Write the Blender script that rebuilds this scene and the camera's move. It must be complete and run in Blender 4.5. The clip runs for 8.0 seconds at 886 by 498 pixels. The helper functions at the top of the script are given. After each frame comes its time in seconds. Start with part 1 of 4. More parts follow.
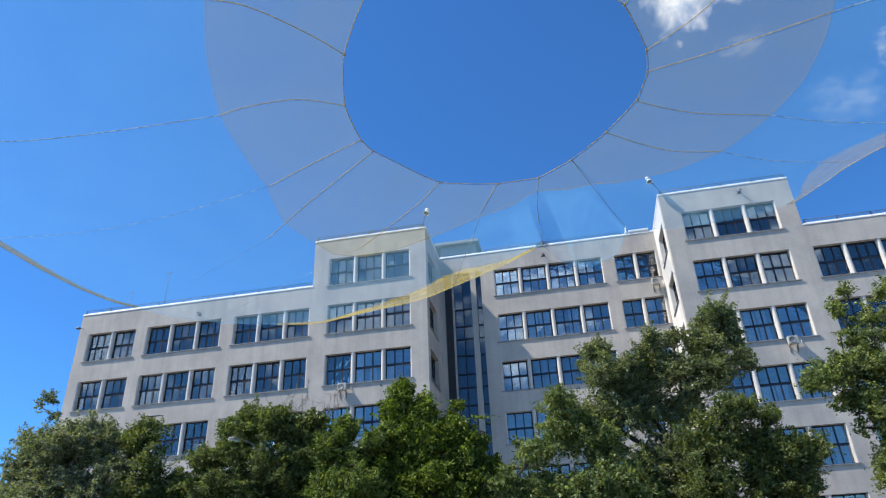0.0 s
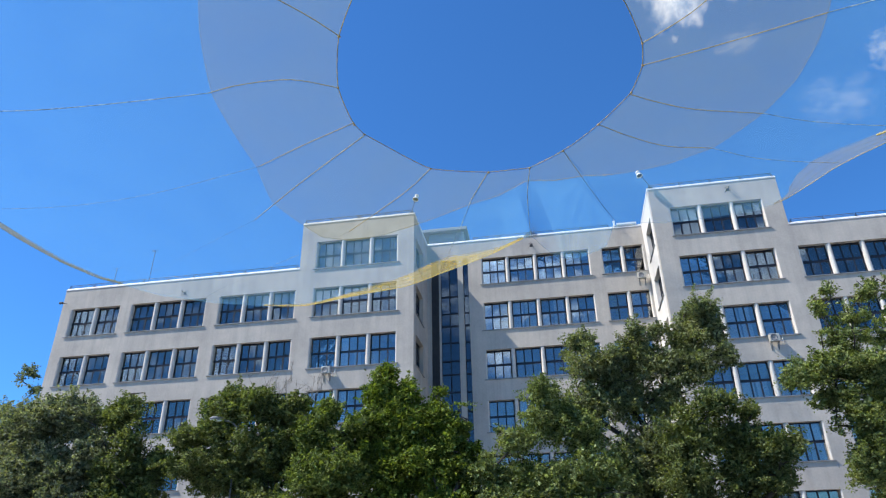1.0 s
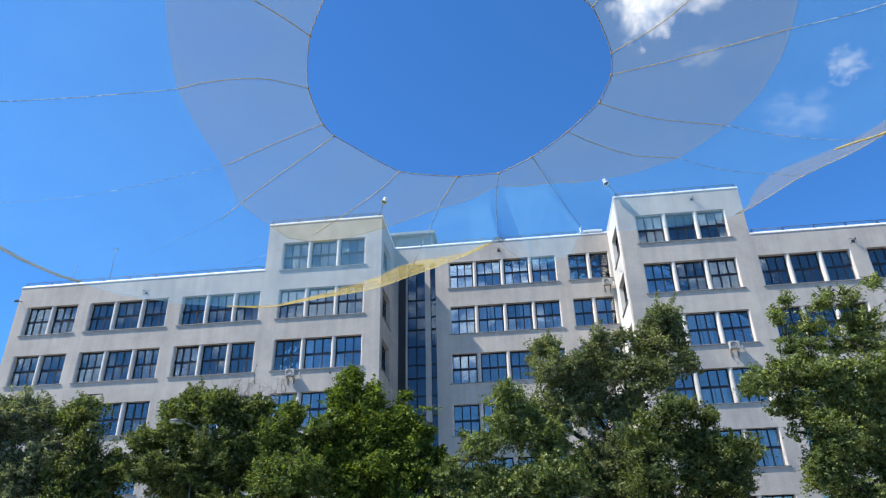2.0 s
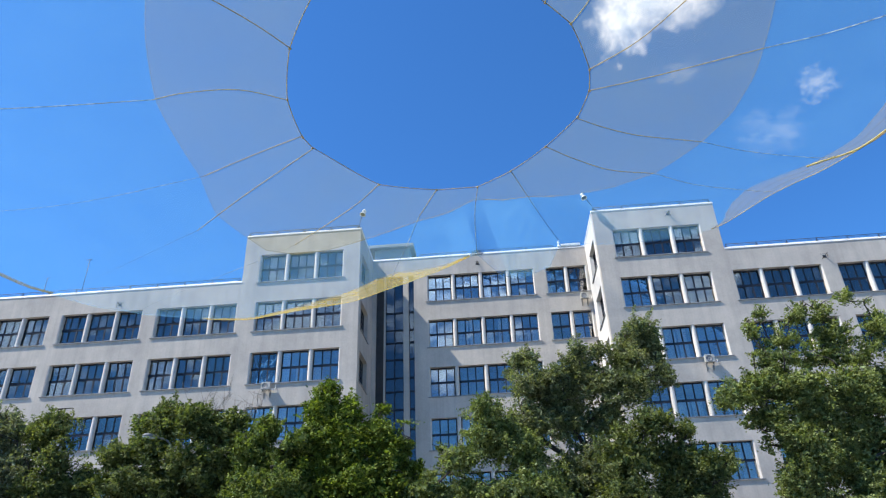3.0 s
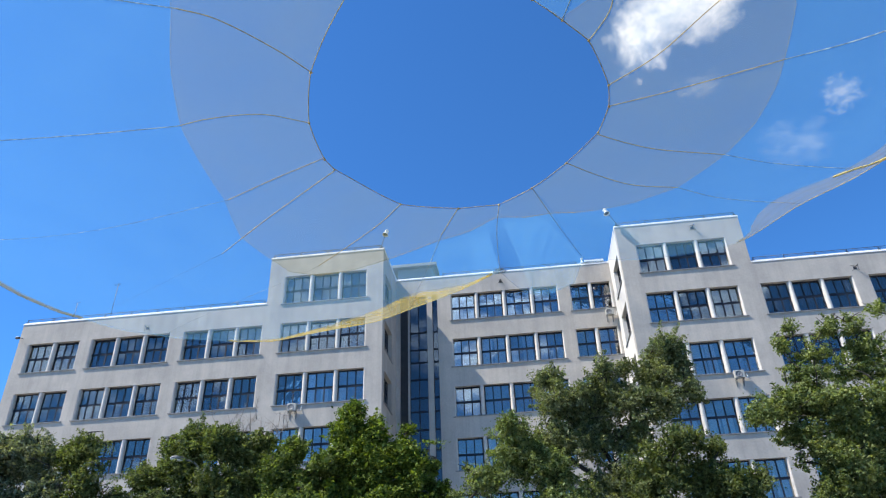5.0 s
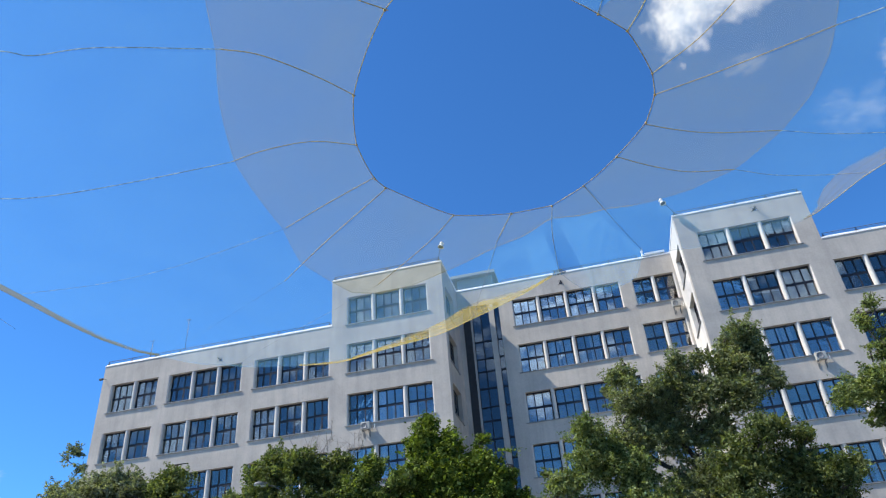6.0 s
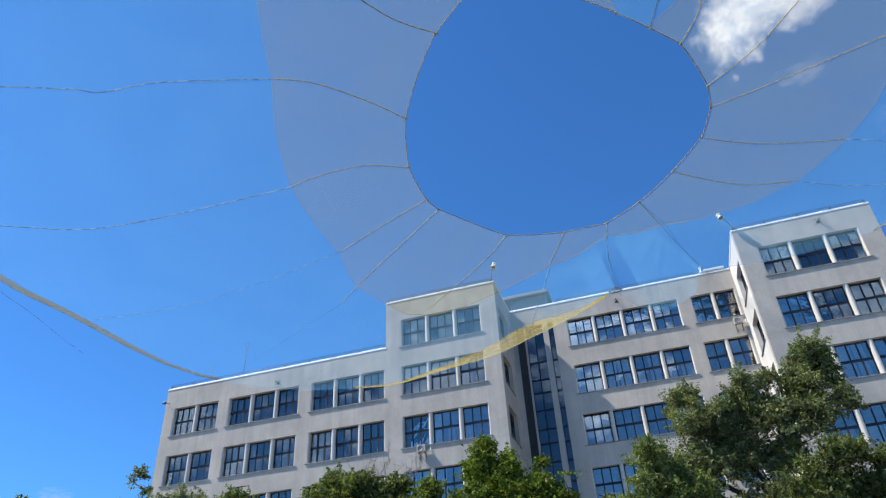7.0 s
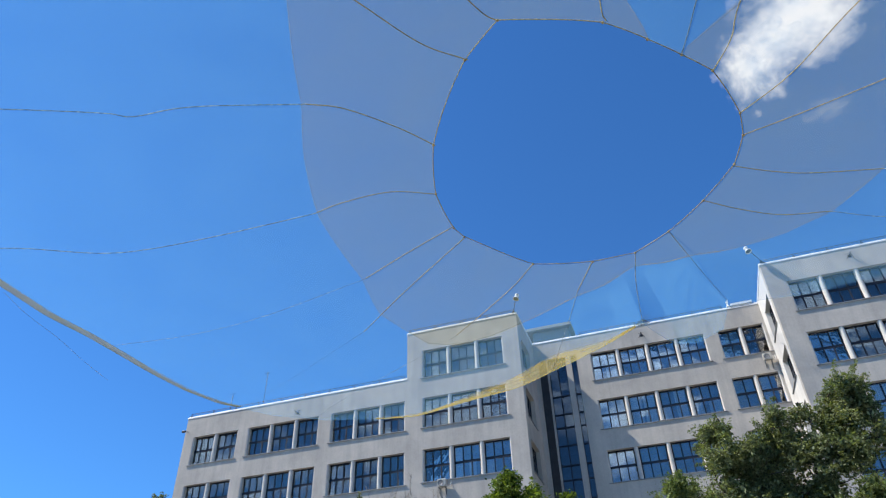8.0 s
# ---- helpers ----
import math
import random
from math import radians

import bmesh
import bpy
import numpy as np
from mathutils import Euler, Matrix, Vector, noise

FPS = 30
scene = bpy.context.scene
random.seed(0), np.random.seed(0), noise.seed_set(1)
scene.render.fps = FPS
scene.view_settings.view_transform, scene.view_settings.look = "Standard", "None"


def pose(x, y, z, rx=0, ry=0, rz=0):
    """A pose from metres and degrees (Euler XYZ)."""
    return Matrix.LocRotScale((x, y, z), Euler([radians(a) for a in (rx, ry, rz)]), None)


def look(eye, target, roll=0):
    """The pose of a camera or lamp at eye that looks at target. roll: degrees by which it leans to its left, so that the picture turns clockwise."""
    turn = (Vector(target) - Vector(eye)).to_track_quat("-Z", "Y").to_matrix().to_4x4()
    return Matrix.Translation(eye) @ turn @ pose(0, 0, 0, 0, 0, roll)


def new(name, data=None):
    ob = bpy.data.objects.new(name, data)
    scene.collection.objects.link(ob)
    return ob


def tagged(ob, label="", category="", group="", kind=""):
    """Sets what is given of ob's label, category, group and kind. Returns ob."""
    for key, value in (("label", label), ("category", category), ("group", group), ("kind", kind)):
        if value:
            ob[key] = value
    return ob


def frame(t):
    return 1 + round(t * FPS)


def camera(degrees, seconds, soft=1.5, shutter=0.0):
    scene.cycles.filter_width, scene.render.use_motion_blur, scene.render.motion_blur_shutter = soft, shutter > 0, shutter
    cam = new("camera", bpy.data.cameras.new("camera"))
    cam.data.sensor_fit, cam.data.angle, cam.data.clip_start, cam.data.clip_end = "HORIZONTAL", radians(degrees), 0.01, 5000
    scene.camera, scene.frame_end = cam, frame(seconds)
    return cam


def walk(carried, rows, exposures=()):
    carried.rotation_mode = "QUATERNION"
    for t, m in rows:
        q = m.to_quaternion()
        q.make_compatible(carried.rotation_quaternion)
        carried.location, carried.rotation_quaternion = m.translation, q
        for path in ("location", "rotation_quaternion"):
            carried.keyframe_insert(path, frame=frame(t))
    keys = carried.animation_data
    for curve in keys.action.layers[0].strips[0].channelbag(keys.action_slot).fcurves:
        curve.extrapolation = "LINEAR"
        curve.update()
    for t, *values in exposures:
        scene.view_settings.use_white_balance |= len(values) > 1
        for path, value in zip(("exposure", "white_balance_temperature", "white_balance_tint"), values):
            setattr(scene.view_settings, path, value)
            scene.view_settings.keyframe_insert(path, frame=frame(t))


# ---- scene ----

# ---------------------------------------------------------------- camera
cam = camera(65.74, 8.0, soft=1.2)
PATH = [
    (0.0, pose(0.000, 0.000, 1.600, 119.074, 2.192, 11.431)),
    (0.5, pose(-0.003, -0.005, 1.586, 118.190, 1.169, 10.714)),
    (1.0, pose(-0.024, 0.009, 1.591, 117.953, 0.956, 9.605)),
    (1.5, pose(-0.029, 0.028, 1.600, 118.046, 1.078, 8.222)),
    (1.7, pose(-0.030, 0.027, 1.601, 118.035, 1.054, 7.506)),
    (2.8, pose(-0.038, 0.020, 1.608, 119.095, 2.006, 5.365)),
    (3.0, pose(-0.039, 0.018, 1.609, 119.227, 1.878, 4.999)),
    (3.5, pose(-0.026, 0.012, 1.591, 119.732, 2.235, 4.930)),
    (4.0, pose(-0.031, 0.008, 1.603, 120.217, 2.767, 5.721)),
    (4.2, pose(-0.029, 0.007, 1.601, 120.329, 2.563, 5.820)),
    (5.3, pose(-0.021, 0.002, 1.589, 121.158, 2.324, 8.415)),
    (5.5, pose(-0.019, 0.001, 1.587, 121.400, 3.127, 9.741)),
    (6.0, pose(-0.050, -0.021, 1.584, 122.000, 4.140, 14.040)),
    (6.5, pose(-0.052, -0.022, 1.577, 123.022, 2.898, 15.784)),
    (7.0, pose(-0.141, -0.015, 1.593, 124.025, 2.838, 18.272)),
    (7.5, pose(-0.264, -0.006, 1.547, 124.360, 0.600, 18.668)),
    (8.0, pose(-0.394, 0.182, 1.592, 126.801, 1.359, 19.271)),
]
EXPOSURE = [(0.0, 0.67, 6500, 10), (1.5, 0.79, 6500, 10), (3.5, 0.84, 6500, 10), (5.5, 0.76, 6500, 10), (8.0, 0.55, 6500, 10)]
walk(cam, PATH, EXPOSURE)

# ---------------------------------------------------------------- light
SUN_FROM = Vector((-1.0, -0.35, 1.39)).normalized()
sun = new("sun", bpy.data.lights.new("sun", "SUN"))
sun.data.energy, sun.data.angle, sun.data.color = 5.0, radians(0.53), (1.0, 0.945, 0.86)
sun.matrix_basis = look(SUN_FROM * 100, (0, 0, 0))

world = bpy.data.worlds.new("sky")
scene.world = world
world.use_nodes = True
wn = world.node_tree.nodes
sky = wn.new("ShaderNodeTexSky")
sky.sky_type, sky.sun_disc = "NISHITA", False
sky.sun_elevation = math.asin(SUN_FROM.z)
sky.sun_rotation = math.atan2(SUN_FROM.x, SUN_FROM.y)
sky.altitude, sky.air_density, sky.dust_density, sky.ozone_density = 200, 1.0, 0.0, 3.0
deep = wn.new("ShaderNodeMix")
deep.data_type, deep.blend_type = "RGBA", "MULTIPLY"
deep.inputs["Factor"].default_value = 1.0
deep.inputs[7].default_value = (0.50, 1.10, 1.70, 1)
world.node_tree.links.new(sky.outputs[0], deep.inputs[6])
wn["Background"].inputs["Strength"].default_value = 0.074
world.node_tree.links.new(deep.outputs[2], wn["Background"].inputs["Color"])


# ---------------------------------------------------------------- materials
class Mat:
    """A node material with short ways to add nodes."""

    def __init__(self, name):
        self.m = bpy.data.materials.new(name)
        self.m.use_nodes = True
        self.t = self.m.node_tree
        self.bsdf = self.t.nodes["Principled BSDF"]
        self.out = self.t.nodes["Material Output"]

    def node(self, kind, **values):
        n = self.t.nodes.new(kind)
        for k, v in values.items():
            if k in n.inputs.keys():
                n.inputs[k].default_value = v
            else:
                setattr(n, k, v)
        return n

    def link(self, a, b):
        self.t.links.new(a, b)

    def coords(self, scale=(1, 1, 1)):
        c, m = self.node("ShaderNodeTexCoord"), self.node("ShaderNodeMapping")
        m.inputs["Scale"].default_value = scale
        g = self.node("ShaderNodeNewGeometry")
        self.link(g.outputs["Position"], m.inputs["Vector"])
        return m.outputs["Vector"]

    def noise(self, scale, detail=4.0, stretch=(1, 1, 1), rough=0.6):
        n = self.node("ShaderNodeTexNoise", Scale=scale, Detail=detail, Roughness=rough)
        self.link(self.coords(stretch), n.inputs["Vector"])
        return n.outputs["Fac"]

    def ramp(self, fac, *stops):
        r = self.node("ShaderNodeValToRGB")
        e = r.color_ramp.elements
        while len(e) < len(stops):
            e.new(0.5)
        for el, (at, col) in zip(e, stops):
            el.position, el.color = at, (*col, 1) if len(col) == 3 else col
        self.link(fac, r.inputs["Fac"])
        return r.outputs["Color"]

    def mix(self, fac, a, b, blend="MIX"):
        n = self.node("ShaderNodeMix", data_type="RGBA", blend_type=blend)
        for sock, v in ((n.inputs["Factor"], fac), (n.inputs[6], a), (n.inputs[7], b)):
            if isinstance(v, (int, float)):
                sock.default_value = v
            elif isinstance(v, tuple):
                sock.default_value = (*v, 1)
            else:
                self.link(v, sock)
        return n.outputs[2]

    def maths(self, op, a, b=0.0):
        n = self.node("ShaderNodeMath", operation=op)
        for sock, v in zip(n.inputs, (a, b)):
            if isinstance(v, (int, float)):
                sock.default_value = v
            else:
                self.link(v, sock)
        return n.outputs[0]

    def bump(self, height, strength=0.3, distance=0.02):
        b = self.node("ShaderNodeBump", Strength=strength, Distance=distance)
        self.link(height, b.inputs["Height"])
        self.link(b.outputs["Normal"], self.bsdf.inputs["Normal"])

    def base(self, col, rough=0.7, metal=0.0):
        if isinstance(col, tuple):
            self.bsdf.inputs["Base Color"].default_value = (*col, 1)
        else:
            self.link(col, self.bsdf.inputs["Base Color"])
        self.bsdf.inputs["Roughness"].default_value = rough
        self.bsdf.inputs["Metallic"].default_value = metal
        return self


def plaster(name, light, dark, streak):
    """Weathered cement render: broad blotches, vertical rain streaks, fine grain."""
    m = Mat(name)
    blotch = m.ramp(m.noise(0.42, 7, rough=0.68), (0.36, dark), (0.62, light))
    streaks = m.ramp(m.noise(1.0, 5, (1.6, 1.6, 0.10)), (0.42, (0, 0, 0)), (0.72, (1, 1, 1)))
    col = m.mix(m.maths("MULTIPLY", streaks, 0.45), blotch, streak)
    grain = m.ramp(m.noise(9.0, 6), (0.3, (0.93, 0.93, 0.93)), (0.7, (1.04, 1.04, 1.04)))
    col = m.mix(1.0, col, grain, "MULTIPLY")
    m.base(col, 0.92)
    m.bump(m.noise(14.0, 6), 0.10, 0.02)
    return m.m


def plain(name, col, rough=0.6, metal=0.0, vary=0.18, scale=6.0, bump=0.1):
    m = Mat(name)
    lo, hi = tuple(c * (1 - vary) for c in col), tuple(min(1, c * (1 + vary)) for c in col)
    m.base(m.ramp(m.noise(scale, 5), (0.3, lo), (0.7, hi)), rough, metal)
    if bump:
        m.bump(m.noise(scale * 4, 4), bump, 0.01)
    return m.m


def glass(name, tint, ior):
    """Thin window glass: clear tinted sheet with a mirror gloss by Fresnel."""
    m = Mat(name)
    clear = m.node("ShaderNodeBsdfTransparent", Color=(*tint, 1))
    gloss = m.node("ShaderNodeBsdfAnisotropic", Roughness=0.015)
    gloss.inputs["Color"].default_value = (1.0, 0.97, 0.93, 1)
    wav = m.node("ShaderNodeBump", Strength=0.12, Distance=0.02)
    m.link(m.noise(1.3, 2), wav.inputs["Height"])
    m.link(wav.outputs["Normal"], gloss.inputs["Normal"])
    fr = m.node("ShaderNodeFresnel", IOR=ior)
    mixer = m.node("ShaderNodeMixShader")
    m.link(fr.outputs[0], mixer.inputs[0])
    m.link(clear.outputs[0], mixer.inputs[1])
    m.link(gloss.outputs[0], mixer.inputs[2])
    m.link(mixer.outputs[0], m.out.inputs["Surface"])
    return m.m


def netting(name, col, cover, fold, trans=0.5):
    """Fine knotted net, too fine to see thread by thread: a partly open sheet that lets light through, denser along its folds."""
    m = Mat(name)
    thread = m.node("ShaderNodeBsdfDiffuse", Color=(*col, 1))
    back = m.node("ShaderNodeBsdfTranslucent", Color=(*col, 1))
    both = m.node("ShaderNodeMixShader")
    both.inputs[0].default_value = trans
    m.link(thread.outputs[0], both.inputs[1])
    m.link(back.outputs[0], both.inputs[2])
    hole = m.node("ShaderNodeBsdfTransparent")
    folds = m.maths("MULTIPLY", m.ramp(m.noise(0.55, 3, (1, 1, 1)), (0.3, (0, 0, 0)), (0.75, (1, 1, 1))), fold)
    weave = m.maths("MULTIPLY", m.noise(5.0, 3), fold * 0.5)
    fac = m.maths("ADD", m.maths("ADD", folds, weave), cover)
    mixer = m.node("ShaderNodeMixShader")
    m.link(fac, mixer.inputs[0])
    m.link(hole.outputs[0], mixer.inputs[1])
    m.link(both.outputs[0], mixer.inputs[2])
    m.link(mixer.outputs[0], m.out.inputs["Surface"])
    return m.m


def leafage(name, dark, light):
    m = Mat(name)
    g = m.node("ShaderNodeNewGeometry")
    # the last stop paints whitish glints and pale undersides on a few leaves
    col = m.ramp(g.outputs["Random Per Island"], (0.0, dark), (0.65, light), (0.93, tuple(c * 1.25 for c in light)), (1.0, tuple(0.10 + c * 1.5 for c in light)))
    broad = m.ramp(m.noise(1.1, 4), (0.35, (0.62, 0.68, 0.66)), (0.65, (1.15, 1.1, 1.0)))
    col = m.mix(1.0, col, broad, "MULTIPLY")
    m.base(col, 0.75)
    m.bsdf.inputs["Specular IOR Level"].default_value = 0.25
    tr = m.node("ShaderNodeBsdfTranslucent")
    m.link(m.mix(1.0, col, (1.25, 1.35, 0.45), "MULTIPLY"), tr.inputs["Color"])
    mixer = m.node("ShaderNodeMixShader")
    mixer.inputs[0].default_value = 0.38
    m.link(m.bsdf.outputs[0], mixer.inputs[1])
    m.link(tr.outputs[0], mixer.inputs[2])
    m.link(mixer.outputs[0], m.out.inputs["Surface"])
    return m.m


def twisted(name, a, b, scale):
    m = Mat(name)
    m.base(m.ramp(m.noise(scale, 3), (0.4, a), (0.6, b)), 0.85)
    return m.m


M_WALL = plaster("cement_render", (0.50, 0.455, 0.395), (0.395, 0.362, 0.32), (0.26, 0.243, 0.22))
# lighter copy of the render: strong sun on one side put into colour
M_SUNLIT = plaster("sunlit_side_render", (0.66, 0.635, 0.59), (0.58, 0.555, 0.51), (0.48, 0.46, 0.43))
M_PIER = plain("pale_pier_paint", (0.56, 0.525, 0.475), 0.9, 0.0, 0.1, 4)
M_COPING = plain("white_metal_coping", (0.68, 0.69, 0.70), 0.5, 0.0, 0.1, 3)
M_SILL = plain("grey_sill", (0.22, 0.22, 0.22), 0.6, 0.0, 0.25, 5)
M_FRAME = plain("dark_window_paint", (0.008, 0.012, 0.025), 0.7, 0.0, 0.3, 8)
M_GLASS = glass("window_glass", (0.90, 0.91, 0.92), 2.25)
M_STAIRGLASS = glass("stair_glass", (0.22, 0.29, 0.40), 1.75)
M_CURTAIN = plain("pale_curtain", (0.66, 0.69, 0.72), 0.9, 0, 0.1, 1.2)
M_ROOM = plain("room_plaster", (0.32, 0.315, 0.30), 0.9, 0, 0.2, 1)
M_ROOF = plain("roof_felt", (0.10, 0.10, 0.10), 0.9, 0, 0.3, 2)
M_RAIL = plain("dark_steel", (0.06, 0.06, 0.065), 0.5, 0.6, 0.3, 8)
M_DUCT = plain("dark_brown_panel", (0.03, 0.027, 0.027), 0.6, 0, 0.3, 2)
M_CASE = plain("yellowed_casing", (0.38, 0.37, 0.33), 0.5, 0, 0.2, 5)
M_WHITE = plain("white_enamel", (0.72, 0.72, 0.70), 0.4, 0, 0.08, 6)
M_GREY = plain("grey_galvanised", (0.15, 0.157, 0.165), 0.6, 0.0, 0.15, 9)
M_BLACK = plain("black_plastic", (0.02, 0.02, 0.022), 0.5)
M_PENT = plain("grey_green_sheet", (0.24, 0.27, 0.27), 0.6, 0.1, 0.12, 2)
M_BARK = plain("bark", (0.05, 0.042, 0.035), 0.95, 0, 0.4, 7, 0.6)
M_TWIG = plain("grey_twig", (0.24, 0.21, 0.18), 0.9, 0, 0.3, 9)
M_NET = netting("sheer_tan_net", (0.325, 0.37, 0.215), 0.19, 0.06)
M_FILM = netting("pale_blue_net", (0.24, 0.58, 0.85), 0.095, 0.05)
M_FOLDS = netting("cyan_net_folds", (0.24, 0.57, 0.80), 0.10, 0.11)
M_YELLOW = netting("yellow_net_hem", (0.70, 0.50, 0.08), 0.20, 0.36)
M_DULL = netting("faded_net_hem", (0.26, 0.235, 0.11), 0.5, 0.25)
M_GATHER = netting("gathered_net", (0.10, 0.10, 0.09), 0.6, 0.2)
M_TAN = netting("tan_net_hem", (0.36, 0.31, 0.21), 0.30, 0.10)
M_GOLD = twisted("golden_rope", (0.55, 0.38, 0.06), (0.80, 0.60, 0.12), 9)
M_ROPE = twisted("tan_rope", (0.27, 0.18, 0.06), (0.58, 0.41, 0.16), 14)
M_CORD = twisted("pale_cord", (0.15, 0.135, 0.11), (0.62, 0.60, 0.54), 7)
M_DARKCORD = twisted("dark_cord", (0.06, 0.06, 0.06), (0.16, 0.15, 0.13), 10)
M_GROUND = plain("pavement_dust", (0.20, 0.19, 0.17), 0.95, 0, 0.25, 0.8)


# ---------------------------------------------------------------- mesh helpers
WORLD_OF = {}


def mesh_of(name, verts, faces, mat, smooth=False):
    me = bpy.data.meshes.new(name)
    me.from_pydata([tuple(v) for v in verts], [], [tuple(f) for f in faces])
    if mat:
        me.materials.append(mat)
    if smooth:
        me.polygons.foreach_set("use_smooth", [True] * len(me.polygons))
    me.update()
    return me


def thing(name, at, label, category, group="", kind=""):
    ob = new(name)
    ob.matrix_basis = Matrix.Translation(at)
    ob.empty_display_size = 0.2
    WORLD_OF[ob] = ob.matrix_basis.copy()
    return tagged(ob, label, category, group, kind)


def part(name, data, parent, m=None, label="", mat=None):
    """Links a mesh (or a bmesh, with its material) as one part of parent, at the world pose m."""
    if isinstance(data, bmesh.types.BMesh):
        me = bpy.data.meshes.new(name)
        data.to_mesh(me)
        data.free()
        if mat:
            me.materials.append(mat)
        data = me
    ob = new(name, data)
    m = m or Matrix.Identity(4)
    ob.parent = parent
    ob.matrix_basis = WORLD_OF[parent].inverted() @ m
    WORLD_OF[ob] = m.copy()
    return tagged(ob, label)


def boxes(name, mat, *specs, bevel=0.0):
    """One mesh of several boxes, each (x0, x1, y0, y1, z0, z1)."""
    bm = bmesh.new()
    for x0, x1, y0, y1, z0, z1 in specs:
        r = bmesh.ops.create_cube(bm, size=1.0)
        for v in r["verts"]:
            v.co = Vector(((x0 + x1) / 2 + v.co.x * (x1 - x0), (y0 + y1) / 2 + v.co.y * (y1 - y0), (z0 + z1) / 2 + v.co.z * (z1 - z0)))
    if bevel:
        bmesh.ops.bevel(bm, geom=bm.edges[:], offset=bevel, segments=2, affect="EDGES", profile=0.5)
    me = bpy.data.meshes.new(name)
    bm.to_mesh(me)
    bm.free()
    me.materials.append(mat)
    return me


def tube(points, radii, sides=6):
    """Verts and faces of a tube along points."""
    pts = [Vector(p) for p in points]
    if isinstance(radii, (int, float)):
        radii = [radii] * len(pts)
    verts, faces = [], []
    for i, p in enumerate(pts):
        d = (pts[min(i + 1, len(pts) - 1)] - pts[max(i - 1, 0)]).normalized()
        a = d.orthogonal().normalized() if i == 0 else (a - d * a.dot(d)).normalized()
        b = d.cross(a)
        for k in range(sides):
            w = 2 * math.pi * k / sides
            verts.append(p + (a * math.cos(w) + b * math.sin(w)) * radii[i])
        if i:
            o = (i - 1) * sides
            for k in range(sides):
                j = (k + 1) % sides
                faces.append((o + k, o + j, o + sides + j, o + sides + k))
    n = len(verts)
    faces += [tuple(range(sides - 1, -1, -1)), tuple(range(n - sides, n))]
    return verts, faces


def tubes(name, mat, *runs, sides=6, smooth=True):
    V, F = [], []
    for pts, r in runs:
        v, f = tube(pts, r, sides)
        F += [tuple(i + len(V) for i in q) for q in f]
        V += v
    return mesh_of(name, V, F, mat, smooth)


def smooth_line(pts, steps=6):
    """A Catmull-Rom line through pts."""
    P = [Vector(p) for p in pts]
    P = [P[0] * 2 - P[1]] + P + [P[-1] * 2 - P[-2]]
    out = []
    for i in range(1, len(P) - 2):
        a, b, c, d = P[i - 1:i + 3]
        for k in range(steps):
            t = k / steps
            out.append(0.5 * (2 * b + (c - a) * t + (2 * a - 5 * b + 4 * c - d) * t * t + (3 * b - a - 3 * c + d) * t ** 3))
    return out + [P[-2]]


def lathe(name, mat, profile, sides=16):
    """A turned shape about z from (radius, z) pairs."""
    V, F = [], []
    for r, z in profile:
        V += [(r * math.cos(2 * math.pi * k / sides), r * math.sin(2 * math.pi * k / sides), z) for k in range(sides)]
    for i in range(len(profile) - 1):
        for k in range(sides):
            j = (k + 1) % sides
            F.append((i * sides + k, i * sides + j, (i + 1) * sides + j, (i + 1) * sides + k))
    F += [tuple(range(sides - 1, -1, -1)), tuple(range(len(V) - sides, len(V)))]
    return mesh_of(name, V, F, mat, True)


def pierced(name, mat, u0, u1, z0, z1, holes, thick, to_world):
    """A wall with openings right through it; to_world turns (along, depth, height) into a place."""
    us = sorted({u0, u1, *(h[0] for h in holes), *(h[1] for h in holes)})
    zs = sorted({z0, z1, *(h[2] for h in holes), *(h[3] for h in holes)})
    V, F = [], []

    def quad(*pts):
        F.append(tuple(range(len(V), len(V) + 4)))
        V.extend(to_world(*p) for p in pts)

    for a, b in zip(us, us[1:]):
        for c, d in zip(zs, zs[1:]):
            if any(h[0] <= a and b <= h[1] and h[2] <= c and d <= h[3] for h in holes):
                continue
            quad((a, 0, c), (b, 0, c), (b, 0, d), (a, 0, d))
            quad((a, thick, c), (a, thick, d), (b, thick, d), (b, thick, c))
    for a, b, c, d in [*holes, (u0, u1, z0, z1)]:
        quad((a, 0, c), (a, thick, c), (b, thick, c), (b, 0, c))
        quad((a, 0, d), (b, 0, d), (b, thick, d), (a, thick, d))
        quad((a, 0, c), (a, 0, d), (a, thick, d), (a, thick, c))
        quad((b, 0, c), (b, thick, c), (b, thick, d), (b, 0, d))
    ids, W, G = {}, [], []
    for f in F:
        g = []
        for i in f:
            k = tuple(round(x, 4) for x in V[i])
            if k not in ids:
                ids[k] = len(W)
                W.append(V[i])
            g.append(ids[k])
        G.append(tuple(g))
    return mesh_of(name, W, G, mat)


# ---------------------------------------------------------------- ground
ground = new("ground", mesh_of("ground", [(-2500, -2500, 0), (2500, -2500, 0), (2500, 2500, 0), (-2500, 2500, 0)], [(0, 1, 2, 3)], M_GROUND))
tagged(ground, "dusty grey paved square in front of the building", "ground", kind="structure")

# ---------------------------------------------------------------- the building
FRONT, MID, BACK = 40.0, 44.8, 58.0           # facade planes
WING_TOP, TOWER_TOP = 22.62, 26.12            # tops of the walls
LX0, LX1, LX2 = -33.95, -16.40, -8.42         # left wing, left tower
RX2, RX1, RX0 = 7.33, 15.33, 32.9             # right tower, right wing
HEAD, SILL, PITCH = 24.55, 22.47, 3.53        # top row of windows, storey height
PIER, WALL_T, SET_IN = 0.25, 0.45, 0.27


def rows_of(first, last=6):
    return [(SILL - PITCH * k, HEAD - PITCH * k) for k in range(first, last + 1)]


